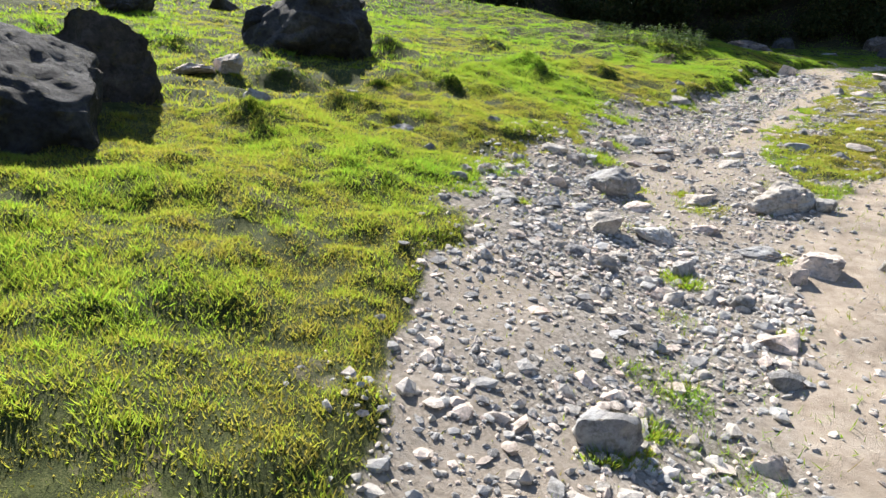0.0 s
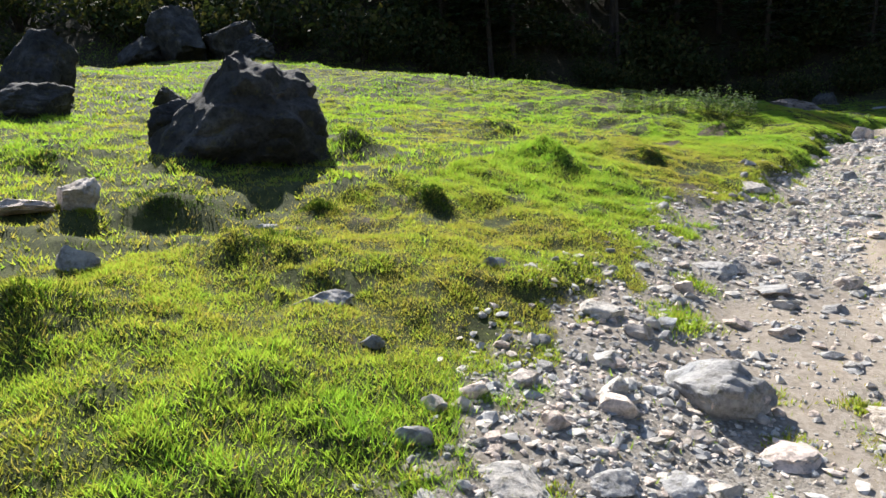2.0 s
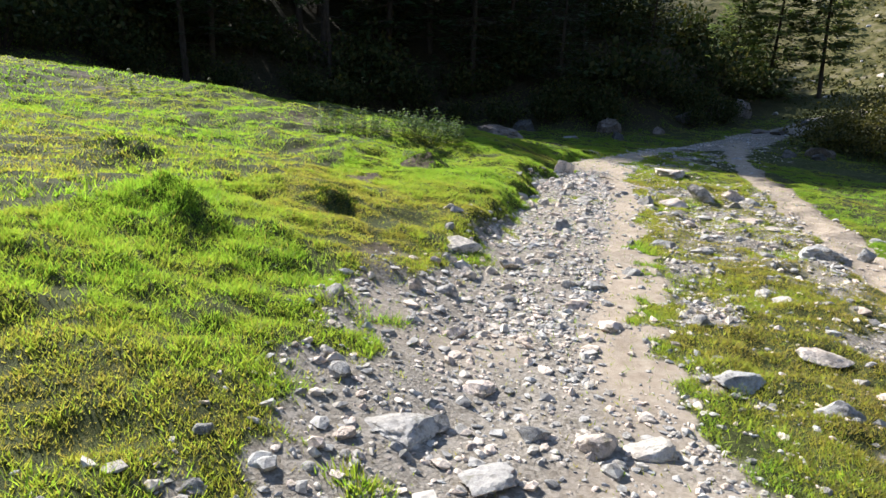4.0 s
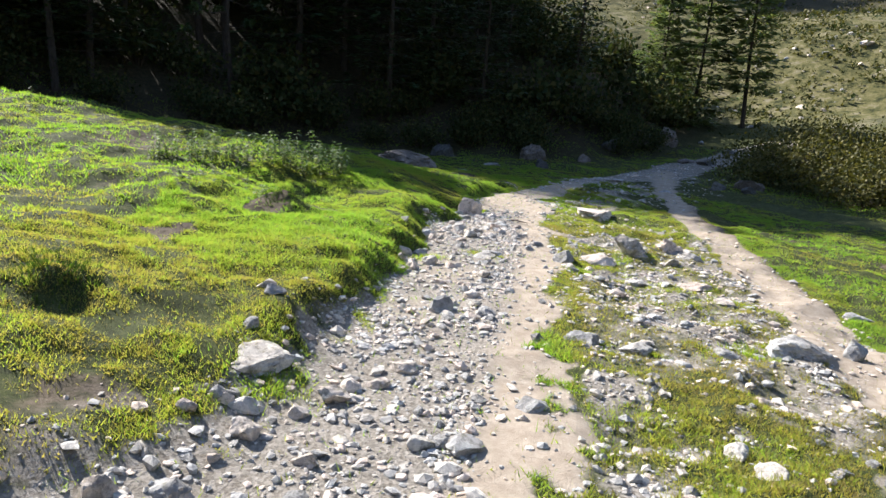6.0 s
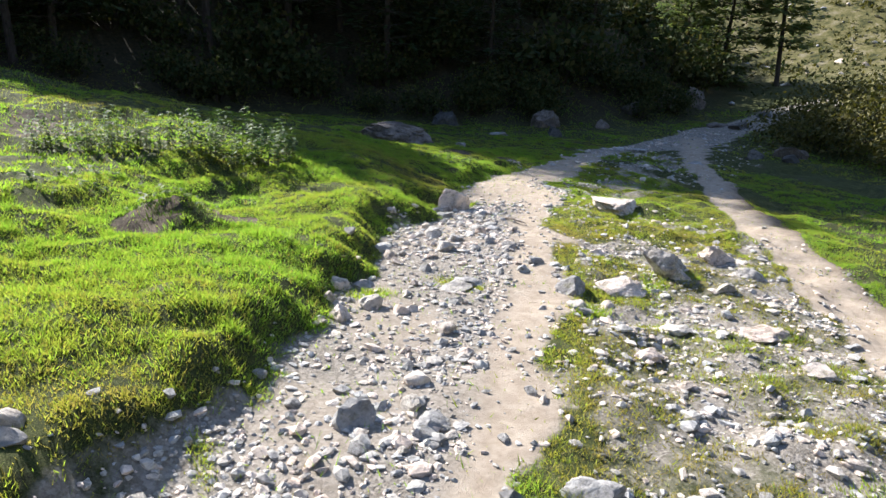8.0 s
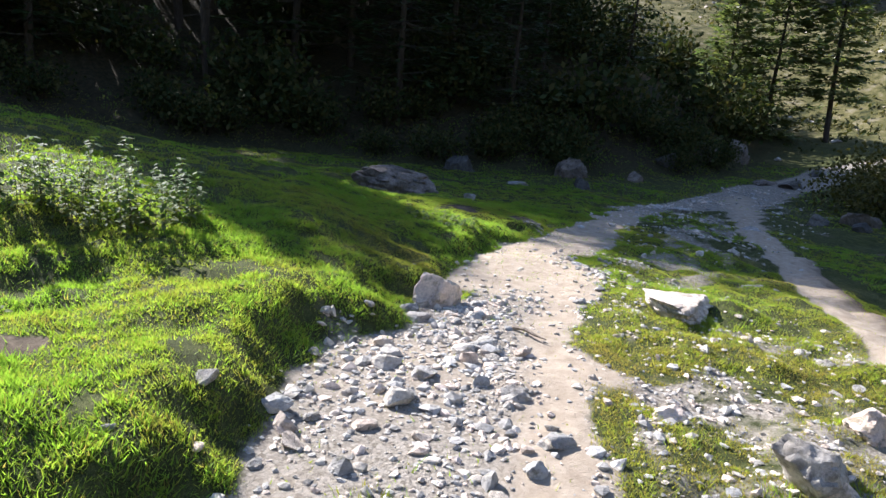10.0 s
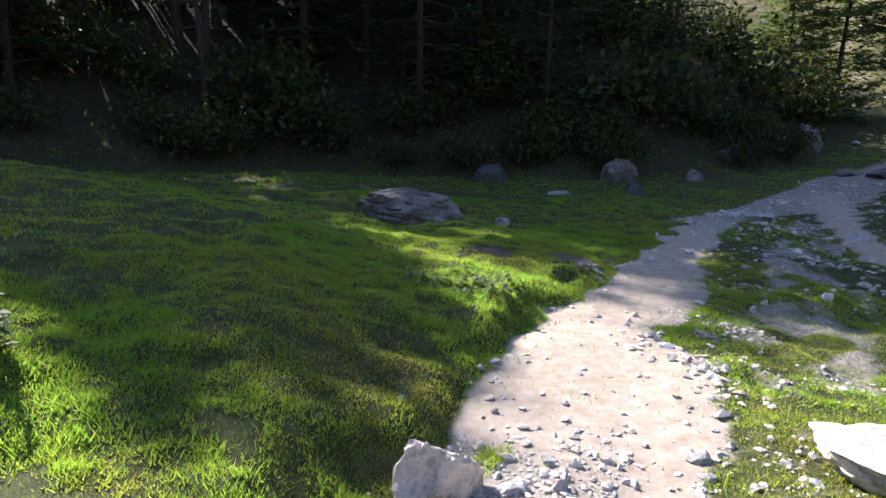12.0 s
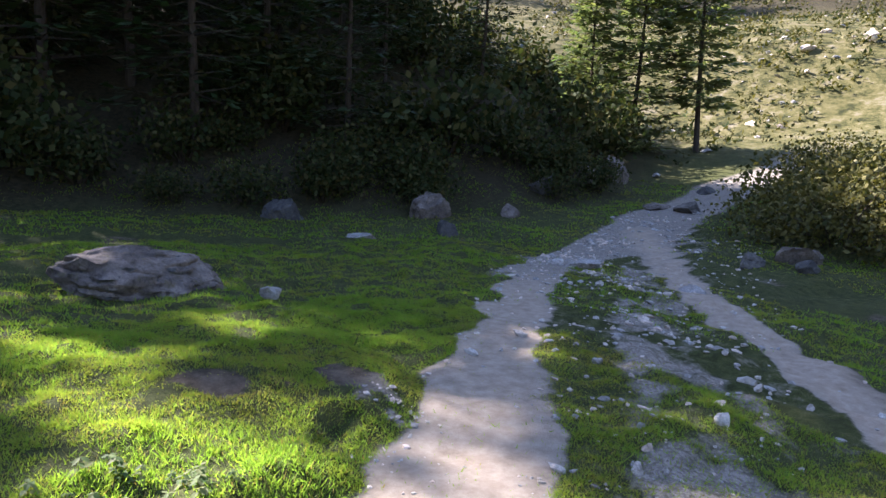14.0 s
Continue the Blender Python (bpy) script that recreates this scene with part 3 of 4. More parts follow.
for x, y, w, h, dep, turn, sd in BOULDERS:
    rock("boulder", "large boulder with lichen in the grass, its grey darkened as in shade", "boulder", x, y, w, h, sd, M_WOOD_STONE if x > 5 else M_BOULDER, 6 if w > 1.5 else 5, dep, turn, 0.34, "boulders on the meadow", 10)
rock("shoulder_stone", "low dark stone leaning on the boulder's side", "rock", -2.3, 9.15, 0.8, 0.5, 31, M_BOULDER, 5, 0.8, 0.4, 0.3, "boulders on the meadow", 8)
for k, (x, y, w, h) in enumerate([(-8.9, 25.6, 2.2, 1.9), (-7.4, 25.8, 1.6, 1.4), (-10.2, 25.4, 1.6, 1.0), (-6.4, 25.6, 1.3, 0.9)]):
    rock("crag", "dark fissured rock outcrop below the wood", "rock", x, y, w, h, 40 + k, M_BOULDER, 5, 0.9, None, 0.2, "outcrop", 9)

# loose stones, each on its own; alike ones share a mesh
SHAPES = []
for k in range(14):
    v, f = rock_shape(500 + k, 2, 9, 0.05)
    v = v * np.array([1, 0.78, 0.55])
    v[:, 2] += 0.06
    SHAPES.append(mesh_from("loose_stone", v, f, M_STONE))
rng = random.Random(5)
placed = 0
while placed < 300:
    x, y = rng.uniform(-0.5, 12.0), rng.uniform(1.2, 18.0)
    b_, s_, d_, l_ = (float(a[0]) for a in cover(np.array([x]), np.array([y])))
    le, ri = (float(a) for a in edges(l_))
    inside = ri - 0.2 < d_ < le + 0.25
    on_island = -2.6 < d_ <= ri
    if not (inside or on_island) or rng.random() < 0.75 * s_ or (on_island and rng.random() < 0.6) or (l_ > 47 and rng.random() < 0.93):
        continue
    w = min(0.045 + rng.expovariate(1 / 0.03), 0.16)
    ob = new("loose_stone", rng.choice(SHAPES))
    ob.matrix_basis = Matrix.Translation((x, y, ground_z(x, y))) @ Matrix.Rotation(rng.uniform(0, 6.28), 4, "Z") @ Matrix.Rotation(rng.uniform(-0.25, 0.25), 4, "X") @ Matrix.Diagonal((w, w, w * rng.uniform(0.7, 1.25), 1))
    tagged(ob, "small loose pale grey stone on the gravelly track", "stone", "loose stones on the track")
    placed += 1


CHIP = BALLS[1]


def pebbles(name, label, count, seed, test, lo, hi, mean, mat, box):
    """Countless small stones, joined in one mesh."""
    r = np.random.default_rng(seed)
    x, y = r.uniform(box[0], box[1], count * 8), r.uniform(box[2], box[3], count * 8)
    keep = r.random(len(x)) < test(x, y)
    x, y = x[keep][:count], y[keep][:count]
    n = len(x)
    z = height(x, y)
    size = np.clip(lo + r.exponential(mean, n), lo, hi)
    v0, f0 = CHIP
    v = np.repeat(v0[None], n, 0) * (1 + 0.2 * r.normal(size=(n, len(v0), 3)))
    flat_n = r.normal(size=(n, 2, 3))
    for c_ in range(2):
        fn = flat_n[:, c_] / np.linalg.norm(flat_n[:, c_], axis=1)[:, None]
        v -= np.maximum(np.einsum('nvk,nk->nv', v, fn) - 0.45, 0)[..., None] * fn[:, None, :]
    v *= (size[:, None] * np.column_stack([np.ones(n), r.uniform(0.55, 0.95, n), r.uniform(0.35, 0.7, n)]))[:, None, :] * 0.55
    a = r.uniform(0, 6.28, n)
    c, s = np.cos(a)[:, None], np.sin(a)[:, None]
    X, Y = v[..., 0] * c - v[..., 1] * s, v[..., 0] * s + v[..., 1] * c
    tilt = r.uniform(-0.25, 0.25, n)[:, None]
    Z = v[..., 2] + X * tilt
    pts = np.stack([X + x[:, None], Y + y[:, None], Z + z[:, None] + 0.05 * size[:, None]], -1).reshape(-1, 3)
    faces = (f0[None] + (np.arange(n) * len(v0))[:, None, None]).reshape(-1, 3)
    ob = new(name, mesh_from(name, pts, faces, mat))
    return tagged(ob, label, "gravel", kind="stuff")


def gravel_test(x, y):
    b, s, d, l = cover(x, y)
    return np.clip(b * (1 - 0.92 * s) * worn(x, y) * (0.35 + 0.65 * ease(fractal(x, y, 0.7, 2, 12), -0.5, 0.5)), 0, 1) * (l > 28) * (1 - ease(l, 60, 66))


def isle_test(x, y):
    b, s, d, l = cover(x, y)
    return ((d < -0.4) & (d > -3.2)) * ease(fractal(x, y, 1.1, 2, 25), 0.1, 0.7) * (1 - 0.8 * s) * (l > 33)


pebbles("gravel", "grey angular gravel strewn over the track", 24000, 1, gravel_test, 0.012, 0.06, 0.012, M_GRAVEL, (-1, 10, 0.8, 18))
pebbles("coarse_gravel", "coarse broken grey stones on the track", 7500, 2, gravel_test, 0.03, 0.11, 0.02, M_GRAVEL, (-1, 10, 1.5, 17))
pebbles("island_gravel", "pale stones strewn in thin grass", 3000, 3, isle_test, 0.012, 0.11, 0.02, M_STONE, (1, 18, 2, 22))
pebbles("far_gravel", "pale gravel on the shaded path by the wood", 2500, 4, lambda x, y: gravel_test(x, y) * ease(x + y, 27, 31), 0.03, 0.16, 0.03, M_GRAVEL, (9, 24, 16, 26))
pebbles("stone_heap", "small heap of pale stones at the path's edge", 120, 6, lambda x, y: np.exp(-(((x - 9.05) / 0.13) ** 2 + ((y - 15.55) / 0.4) ** 2)), 0.05, 0.12, 0.02, M_STONE, (8.4, 9.7, 14.4, 16.8))


# ---- grass ----
def grass(name, label, count, seed, box, test, length, width, lean=0.5, fade=0.0, bunch=0, spread=0.03):
    """Blades of grass; bunch: how many spring out of one tussock, spread: how wide its foot is."""
    r = np.random.default_rng(seed)
    if bunch:
        m = count // bunch
        x0, y0 = r.uniform(box[0], box[1], m), r.uniform(box[2], box[3], m)
        ok = test(x0, y0) > 0
        x0, y0 = np.repeat(x0[ok], bunch), np.repeat(y0[ok], bunch)
        swell = np.repeat(r.uniform(0.5, 1.5, int(ok.sum())), bunch)
        hue = np.repeat(r.normal(0, 0.16, int(ok.sum())), bunch)
        ox, oy = r.normal(0, spread, len(x0)) * swell, r.normal(0, spread, len(x0)) * swell
        x, y, out_a = x0 + ox, y0 + oy, np.arctan2(oy, ox) + r.normal(0, 0.8, len(x0))
    else:
        x, y = r.uniform(box[0], box[1], count), r.uniform(box[2], box[3], count)
        ok = test(x, y) > 0
        x, y = x[ok], y[ok]
        swell, hue, out_a = np.ones(len(x)), np.zeros(len(x)), r.uniform(0, 6.28, len(x))
    b, s, d, l = cover(x, y)
    thin = ((d < -0.3) & (d > -2.6)) * ease(fractal(x, y, 0.6, 2, 14), -0.4, 0.4)
    hole = ease(fractal(x, y, 0.34, 3, 88), 0.5, 0.85) * 0.9
    keep = r.random(len(x)) < (1 - hole) * (1 - 0.985 * ease(b, 0.15, 0.75)) * (1 - 0.45 * thin)
    x, y, d, l, swell, hue, out_a = (q[keep] for q in (x, y, d, l, swell, hue, out_a))
    n = len(x)
    z = height(x, y)
    clump = np.clip(0.5 + 0.6 * fractal(x, y, 0.17, 2, 62) + 0.3 * r.normal(size=n), 0, 1.4)
    lush = np.clip(0.53 + 0.75 * fractal(x, y, 1.2, 3, 60) + 0.2 * (clump - 0.5) + 0.25 * ease(l, 40, 46), 0, 1.2)
    poor = ease(-d, 0.4, 0.9) * (1 - ease(-d, 2.6, 3.2)) * (1 - 0.6 * ease(l, 46, 48)) * ease(l, 35, 37)
    lush = lush * (1 - 0.4 * poor)
    tall = length * (0.55 + 0.45 * lush + 0.5 * clump * (0.3 + 0.7 * lush)) * r.uniform(0.5, 1.35, n) * (0.5 + 0.5 * swell) * (1 - 0.3 * ease(l, 41, 44))
    a = r.uniform(0, 6.28, n)
    bend = lean * tall * r.uniform(0.3, 1.3, n)
    wd = width * r.uniform(0.55, 1.2, n) ** 1.5 * 0.55
    p0 = np.column_stack([x - wd * np.cos(a), y - wd * np.sin(a), z - 0.005])
    p1 = np.column_stack([x + wd * np.cos(a), y + wd * np.sin(a), z - 0.005])
    p2 = np.column_stack([x + bend * np.cos(out_a), y + bend * np.sin(out_a), z + tall])
    pts = np.stack([p0, p1, p2], 1).reshape(-1, 3)
    me = mesh_from(name, pts, np.arange(3 * n).reshape(-1, 3), M_GRASS)
    tone = np.clip(0.24 + 0.55 * lush + 0.1 * clump - 0.24 * poor * (1 - ease(l, 46, 48)) - fade + hue + r.normal(0, 0.12, n), 0, 1)
    tone = np.where(r.random(n) < 0.06, 0.02, tone)
    floats(me, "tone", np.repeat(tone, 3))
    return tagged(new(name, me), label, "grass", kind="stuff")


def band(lo, hi):
    def inner(x, y):
        off = np.abs(along(WALKED, x, y)[0])
        return ((off >= lo) & (off < hi)).astype(float)
    return inner


WALKED = [(0.0, -0.5), (0.25, 3.0), (2.6, 6.6), (5.0, 9.9), (6.4, 12.5), (7.9, 14.6), (10.5, 17.3)]
grass("thatch", "matted short yellow-green turf underneath the blades", 2000000, 10, (-3.4, 12.2, 0.3, 21), band(0, 3.3), 0.017, 0.0095, 1.7, 0.14)
grass("grass_near", "short bright green meadow grass", 2700000, 11, (-3.4, 12.2, 0.3, 21), band(0, 3.3), 0.03, 0.0055, 0.9, 0.0, 34, 0.028)
grass("grass_middle", "short green and yellow meadow grass", 1000000, 12, (-8, 16.5, 0.3, 25), band(3.3, 8.5), 0.036, 0.012, 1.1, 0.0, 22, 0.045)
grass("grass_far", "green meadow grass up to the wood", 260000, 13, (-14, 25, 6, 31), band(8.5, 24), 0.045, 0.03, 1.2)


def tuft(name, x, y, r_, n, tall, seed, label, mat=M_SHADED_MOSS, tone=0.8):
    """A tussock of longer blades."""
    r = np.random.default_rng(seed)
    a, q = r.uniform(0, 6.28, n), r_ * np.sqrt(r.random(n)) * r.uniform(0.6, 1.4, n)
    q = q * (1 + 0.4 * np.sin(a * 2 + seed) + 0.25 * np.sin(a * 5 + 2 * seed))
    bx, by = x + q * np.cos(a), y + q * np.sin(a)
    bz = height(bx, by)
    hgt, wd = tall * r.uniform(0.4, 1.2, n), 0.0035
    o = r.uniform(0, 6.28, n)
    out = hgt * r.uniform(0.2, 0.9, n)
    ta = a + r.normal(0, 0.7, n)
    p0 = np.column_stack([bx - wd * np.cos(o), by - wd * np.sin(o), bz])
    p1 = np.column_stack([bx + wd * np.cos(o), by + wd * np.sin(o), bz])
    p2 = np.column_stack([bx + out * np.cos(ta), by + out * np.sin(ta), bz + hgt])
    me = mesh_from(name, np.stack([p0, p1, p2], 1).reshape(-1, 3), np.arange(3 * n).reshape(-1, 3), mat)
    floats(me, "tone", np.repeat(np.clip(r.normal(tone, 0.25, n), 0, 1), 3))
    return tagged(new(name, me), label, "grass", "grass tussocks", "stuff")


for k, (mx, my, mr, mh) in enumerate(MOUNDS):
    tuft("tussock", mx, my, mr * 0.9, 800, 0.035, 70 + k, "mossy grass tussock on the meadow, darkened for its shaded side")

SPRIGS = [(0.76, 2.14, 0.07),
          (0.56, 1.91, 0.06),
          (1.41, 3.64, 0.06),
          (1.72, 6.86, 0.08),
          (1.36, 6.24, 0.14),
          (1.48, 6.31, 0.1),
          (7.51, 11.96, 0.12),
          (6.63, 11.55, 0.1),
          (5.38, 12.25, 0.1),
          (3.32, 9.72, 0.16),
          (6.56, 9.52, 0.1),
          (9.04, 14.02, 0.1),
          (7.45, 14.85, 0.06),
          (1.46, 6.23, 0.12),
          (1.39, 3.74, 0.07)]
for k, (mx, my, mr) in enumerate(SPRIGS):
    tuft("grass_tuft", mx, my, mr * 1.2, 420, 0.036, 170 + k, "fresh green grass tuft beside stones on the track", M_GRASS, 0.6)


rng = random.Random(31)
for x, y, w, h in ROCKS_START + ROCKS_LOWER + ROCKS_ISLAND + ROCKS_UPPER:
    if w >= 0.24:
        a = rng.uniform(0, 6.28)
        mx, my = x + 0.48 * w * math.cos(a), y + 0.4 * w * math.sin(a)
        tuft("grass_tuft", mx, my, rng.uniform(0.06, 0.12), 320, rng.uniform(0.016, 0.03), rng.randrange(9999), "thin grass tuft growing against an embedded rock", M_GRASS, 0.4)


# ---- leafy plants ----
def leafy_plant(seed, tall, pairs, leaf):
    """An upright stem with pairs of broad pointed leaves."""
    r = random.Random(seed)
    root = new("leafy_plant")
    bm = bmesh.new()
    lean = (r.uniform(-0.12, 0.12), r.uniform(-0.12, 0.12))
    prev = None
    for k in range(6):
        t = k / 5
        ring = [bm.verts.new((lean[0] * t * t * tall + 0.004 * (1.2 - t) * math.cos(a), lean[1] * t * t * tall + 0.004 * (1.2 - t) * math.sin(a), tall * t)) for a in (0, 2.1, 4.2)]
        if prev:
            for j in range(3):
                bm.faces.new((prev[j], prev[(j + 1) % 3], ring[(j + 1) % 3], ring[j]))
        prev = ring
    me = bpy.data.meshes.new("stem")
    bm.to_mesh(me), bm.free()
    me.materials.append(M_STEM)
    part_mesh("stem", me, root, "thin upright stem")
    bm = bmesh.new()
    for k in range(pairs):
        t = 0.18 + 0.8 * k / max(pairs - 1, 1)
        size = leaf * (1.15 - 0.5 * t) * r.uniform(0.8, 1.2)
        for j in range(2 if k < pairs - 1 else 4):
            ang = k * 1.57 + j * (3.14 if k < pairs - 1 else 1.57) + r.uniform(-0.4, 0.4)
            droop = r.uniform(-0.5, 0.35)
            o = Vector((lean[0] * t * t * tall, lean[1] * t * t * tall, tall * t))
            u, w = Vector((math.cos(ang), math.sin(ang), droop)).normalized(), Vector((-math.sin(ang), math.cos(ang), r.uniform(-0.3, 0.3)))
            dn = Vector((0, 0, -0.18 * size))
            p = [o, o + u * size * 0.35 + w * size * 0.27, o + u * size * 0.35 - w * size * 0.27, o + u * size * 0.4 + Vector((0, 0, -0.05 * size)), o + u * size * 0.72 + w * size * 0.17 + dn * 0.5, o + u * size * 0.72 - w * size * 0.17 + dn * 0.5, o + u * size + dn]
            q = [bm.verts.new(c) for c in p]
            for f in ((0, 1, 3), (0, 3, 2), (1, 4, 3), (3, 5, 2), (3, 4, 6), (3, 6, 5)):
                bm.faces.new([q[i] for i in f])
    me = bpy.data.meshes.new("leaves")
    bm.to_mesh(me), bm.free()
    me.materials.append(M_LEAF)
    tagged(part_mesh("leafage", me, root, "pairs of broad pointed leaves"), kind="stuff")
    return tagged(root, "tall leafy nettle-like plant in the meadow", "plant", "leafy plants in the bush")


PLANTS = [leafy_plant(900 + k, 0.36 + 0.05 * k, 8 + k, 0.085) for k in range(4)]
LOW = [leafy_plant(950 + k, 0.10 + 0.02 * k, 4, 0.11) for k in range(3)]
for p in LOW:
    tagged(p, "low broad-leaved weed in the turf", "plant", "low weeds")
rng = random.Random(8)


def scatter(kinds, n, cx, cy, rx, ry, smin, smax):
    for k in range(n):
        a, q = rng.uniform(0, 6.28), math.sqrt(rng.random())
        x, y = cx + rx * q * math.cos(a), cy + ry * q * math.sin(a)
        s = rng.uniform(smin, smax)
        copy_thing(rng.choice(kinds), Matrix.Translation((x, y, ground_z(x, y) - 0.01)) @ Matrix.Rotation(rng.uniform(0, 6.28), 4, "Z") @ Matrix.Diagonal((s, s, s, 1)))


scatter(PLANTS, 95, 5.0, 15.45, 0.62, 0.48, 0.4, 0.95)
scatter(PLANTS, 70, 3.75, 15.6, 0.65, 0.42, 0.35, 0.85)
scatter(PLANTS, 14, 0.8, 18.0, 1.3, 0.5, 0.4, 0.8)
scatter(LOW, 60, 8.2, 16.95, 0.5, 0.32, 0.3, 0.65)
scatter(LOW, 40, 4.0, 14.0, 0.8, 0.5, 0.3, 0.7)
for k, p in enumerate(PLANTS):
    p.matrix_basis = Matrix.Translation((4.3 + 0.3 * k, 15.5, ground_z(4.3 + 0.3 * k, 15.5)))
for k, p in enumerate(LOW):
    p.matrix_basis = Matrix.Translation((8.0 + 0.25 * k, 16.9, ground_z(8.0 + 0.25 * k, 16.9))) @ Matrix.Scale(0.5, 4)


# ---- trees ----
def tube(bm, pts, radii, sides=6):
    prev = None
    for i, (p, r) in enumerate(zip(pts, radii)):
        d = (Vector(pts[min(i + 1, len(pts) - 1)]) - Vector(pts[max(i - 1, 0)])).normalized()
        a = d.orthogonal().normalized()
        b = d.cross(a)
        ring = [bm.verts.new(Vector(p) + (a * math.cos(6.283 * j / sides) + b * math.sin(6.283 * j / sides)) * r) for j in range(sides)]
        if prev:
            for j in range(sides):
                bm.faces.new((prev[j], prev[(j + 1) % sides], ring[(j + 1) % sides], ring[j]))
        prev = ring


def conifer(seed, tall, spread, clear, whorls, per, needle_mat, sprays, label, group):
    """trunk, branches and a crown of needle sprays. clear: the bare share of the trunk."""
    r = random.Random(seed)
    root = new("conifer_tree")
    bm = bmesh.new()
    bend = (r.uniform(-0.25, 0.25), r.uniform(-0.25, 0.25))
    spot = lambda t: Vector((bend[0] * math.sin(t * 2.2), bend[1] * math.sin(t * 2.2), tall * t - 0.25))
    tube(bm, [spot(k / 10) for k in range(11)], [0.0115 * tall * (1.02 - k / 10) + 0.008 for k in range(11)], 8)
    me = bpy.data.meshes.new("trunk")
    bm.to_mesh(me), bm.free()
    me.materials.append(M_BARK)
    part_mesh("trunk", me, root)
    bm = bmesh.new()
    v, f = [], []
    for w in range(whorls):
        t = clear + (0.985 - clear) * (w + r.uniform(-0.3, 0.3)) / whorls
        t = min(max(t, 0.05), 0.985)
        for j in range(per):
            ang = 6.283 * (j + r.uniform(-0.35, 0.35)) / per + w * 0.9
            reach = spread * ((1 - t) ** 0.75 + 0.06) * r.uniform(0.65, 1.15)
            if t < clear + 0.12:
                reach *= 0.7
            o = spot(t)
            u = Vector((math.cos(ang), math.sin(ang), 0))
            sag = r.uniform(-0.35, 0.12)
            pts = [o + u * reach * q + Vector((0, 0, reach * (sag * q + 0.22 * q * q))) for q in (0, 0.5, 1.0)]
            tube(bm, pts, [0.012 + 0.008 * reach, 0.009, 0.003], 3)
            side = Vector((-u.y, u.x, 0))
            for k in range(sprays):
                q = 0.18 + 0.85 * (k + r.random()) / sprays
                c = o + u * reach * q + Vector((0, 0, reach * (sag * q + 0.22 * q * q)))
                off = side * reach * 0.34 * (1.1 - q) * r.uniform(-1, 1) * 1.3
                c = c + off + Vector((0, 0, r.uniform(-0.07, 0.05)))
                ln, wd = r.uniform(0.2, 0.42) * (0.6 + 0.05 * tall), r.uniform(0.035, 0.08) * (0.6 + 0.05 * tall)
                dirn = (u + off.normalized() * r.uniform(0.2, 1.0) + Vector((0, 0, r.uniform(-0.5, 0.3)))).normalized() if off.length else u
                flat_ = dirn.cross(Vector((r.uniform(-0.6, 0.6), r.uniform(-0.6, 0.6), 1))).normalized()
                n0 = len(v)
                v += [c, c + dirn * ln * 0.6 + flat_ * wd, c + dirn * ln, c + dirn * ln * 0.55 - flat_ * wd]
                f += [(n0, n0 + 1, n0 + 2), (n0, n0 + 2, n0 + 3)]
    me = bpy.data.meshes.new("branches")
    bm.to_mesh(me), bm.free()
    me.materials.append(M_BARK)
    tagged(part_mesh("branchwork", me, root), kind="stuff")
    tagged(part_mesh("crown", mesh_from("crown", [p[:] for p in v], f, needle_mat), root), kind="stuff")
    return tagged(root, label, "tree", group)


def clump_pine(seed, tall):
    """An open pine: a long trunk and needles in separate clumps at the branch ends, with the light falling through between."""
    r = random.Random(seed)
    root = new("pine_tree")
    bm = bmesh.new()
    tube(bm, [Vector((0.25 * math.sin(k * 0.3), 0.15 * math.sin(k * 0.45), tall * k / 10 - 0.25)) for k in range(11)], [0.010 * tall * (1.03 - k / 10) + 0.01 for k in range(11)], 8)
    me = bpy.data.meshes.new("trunk")
    bm.to_mesh(me), bm.free()
    me.materials.append(M_BARK)
    part_mesh("trunk", me, root)
    bm = bmesh.new()
    v, f = [], []
    for w in range(24):
        t = 0.25 + 0.74 * (w + r.random()) / 24
        ang, reach = w * 2.4 + r.uniform(-0.4, 0.4), (0.5 + 1.9 * (1 - t) ** 0.6) * r.uniform(0.5, 1.1)
        o = Vector((0.25 * math.sin(t * 3), 0.15 * math.sin(t * 4.5), tall * t - 0.25))
        e = o + Vector((math.cos(ang) * reach, math.sin(ang) * reach, r.uniform(-0.1, 0.35) * reach))
        tube(bm, [o, (o + e) / 2 - Vector((0, 0, 0.08 * reach)), e], [0.04, 0.025, 0.008], 4)
        size = r.uniform(0.26, 0.5)
        for k in range(110):
            dirn = Vector((r.gauss(0, 1), r.gauss(0, 1), r.gauss(0.25, 0.7))).normalized()
            c = e + Vector((r.gauss(0, 0.5), r.gauss(0, 0.5), r.gauss(0, 0.24))) * size
            side = dirn.cross(Vector((r.gauss(0, 1), r.gauss(0, 1), r.gauss(0, 1)))).normalized()
            ln, wd, n0 = r.uniform(0.12, 0.26), r.uniform(0.03, 0.06), len(v)
            v += [c, c + dirn * ln * 0.55 + side * wd, c + dirn * ln, c + dirn * ln * 0.55 - side * wd]
            f += [(n0, n0 + 1, n0 + 2), (n0, n0 + 2, n0 + 3)]
    me = bpy.data.meshes.new("branches")
    bm.to_mesh(me), bm.free()
    me.materials.append(M_BARK)
    tagged(part_mesh("branchwork", me, root), kind="stuff")
    tagged(part_mesh("crown", mesh_from("crown", [p[:] for p in v], f, M_NEEDLE), root), kind="stuff")
    return tagged(root, "open pine with clumped needles on a long trunk", "tree", "trees of the wood")


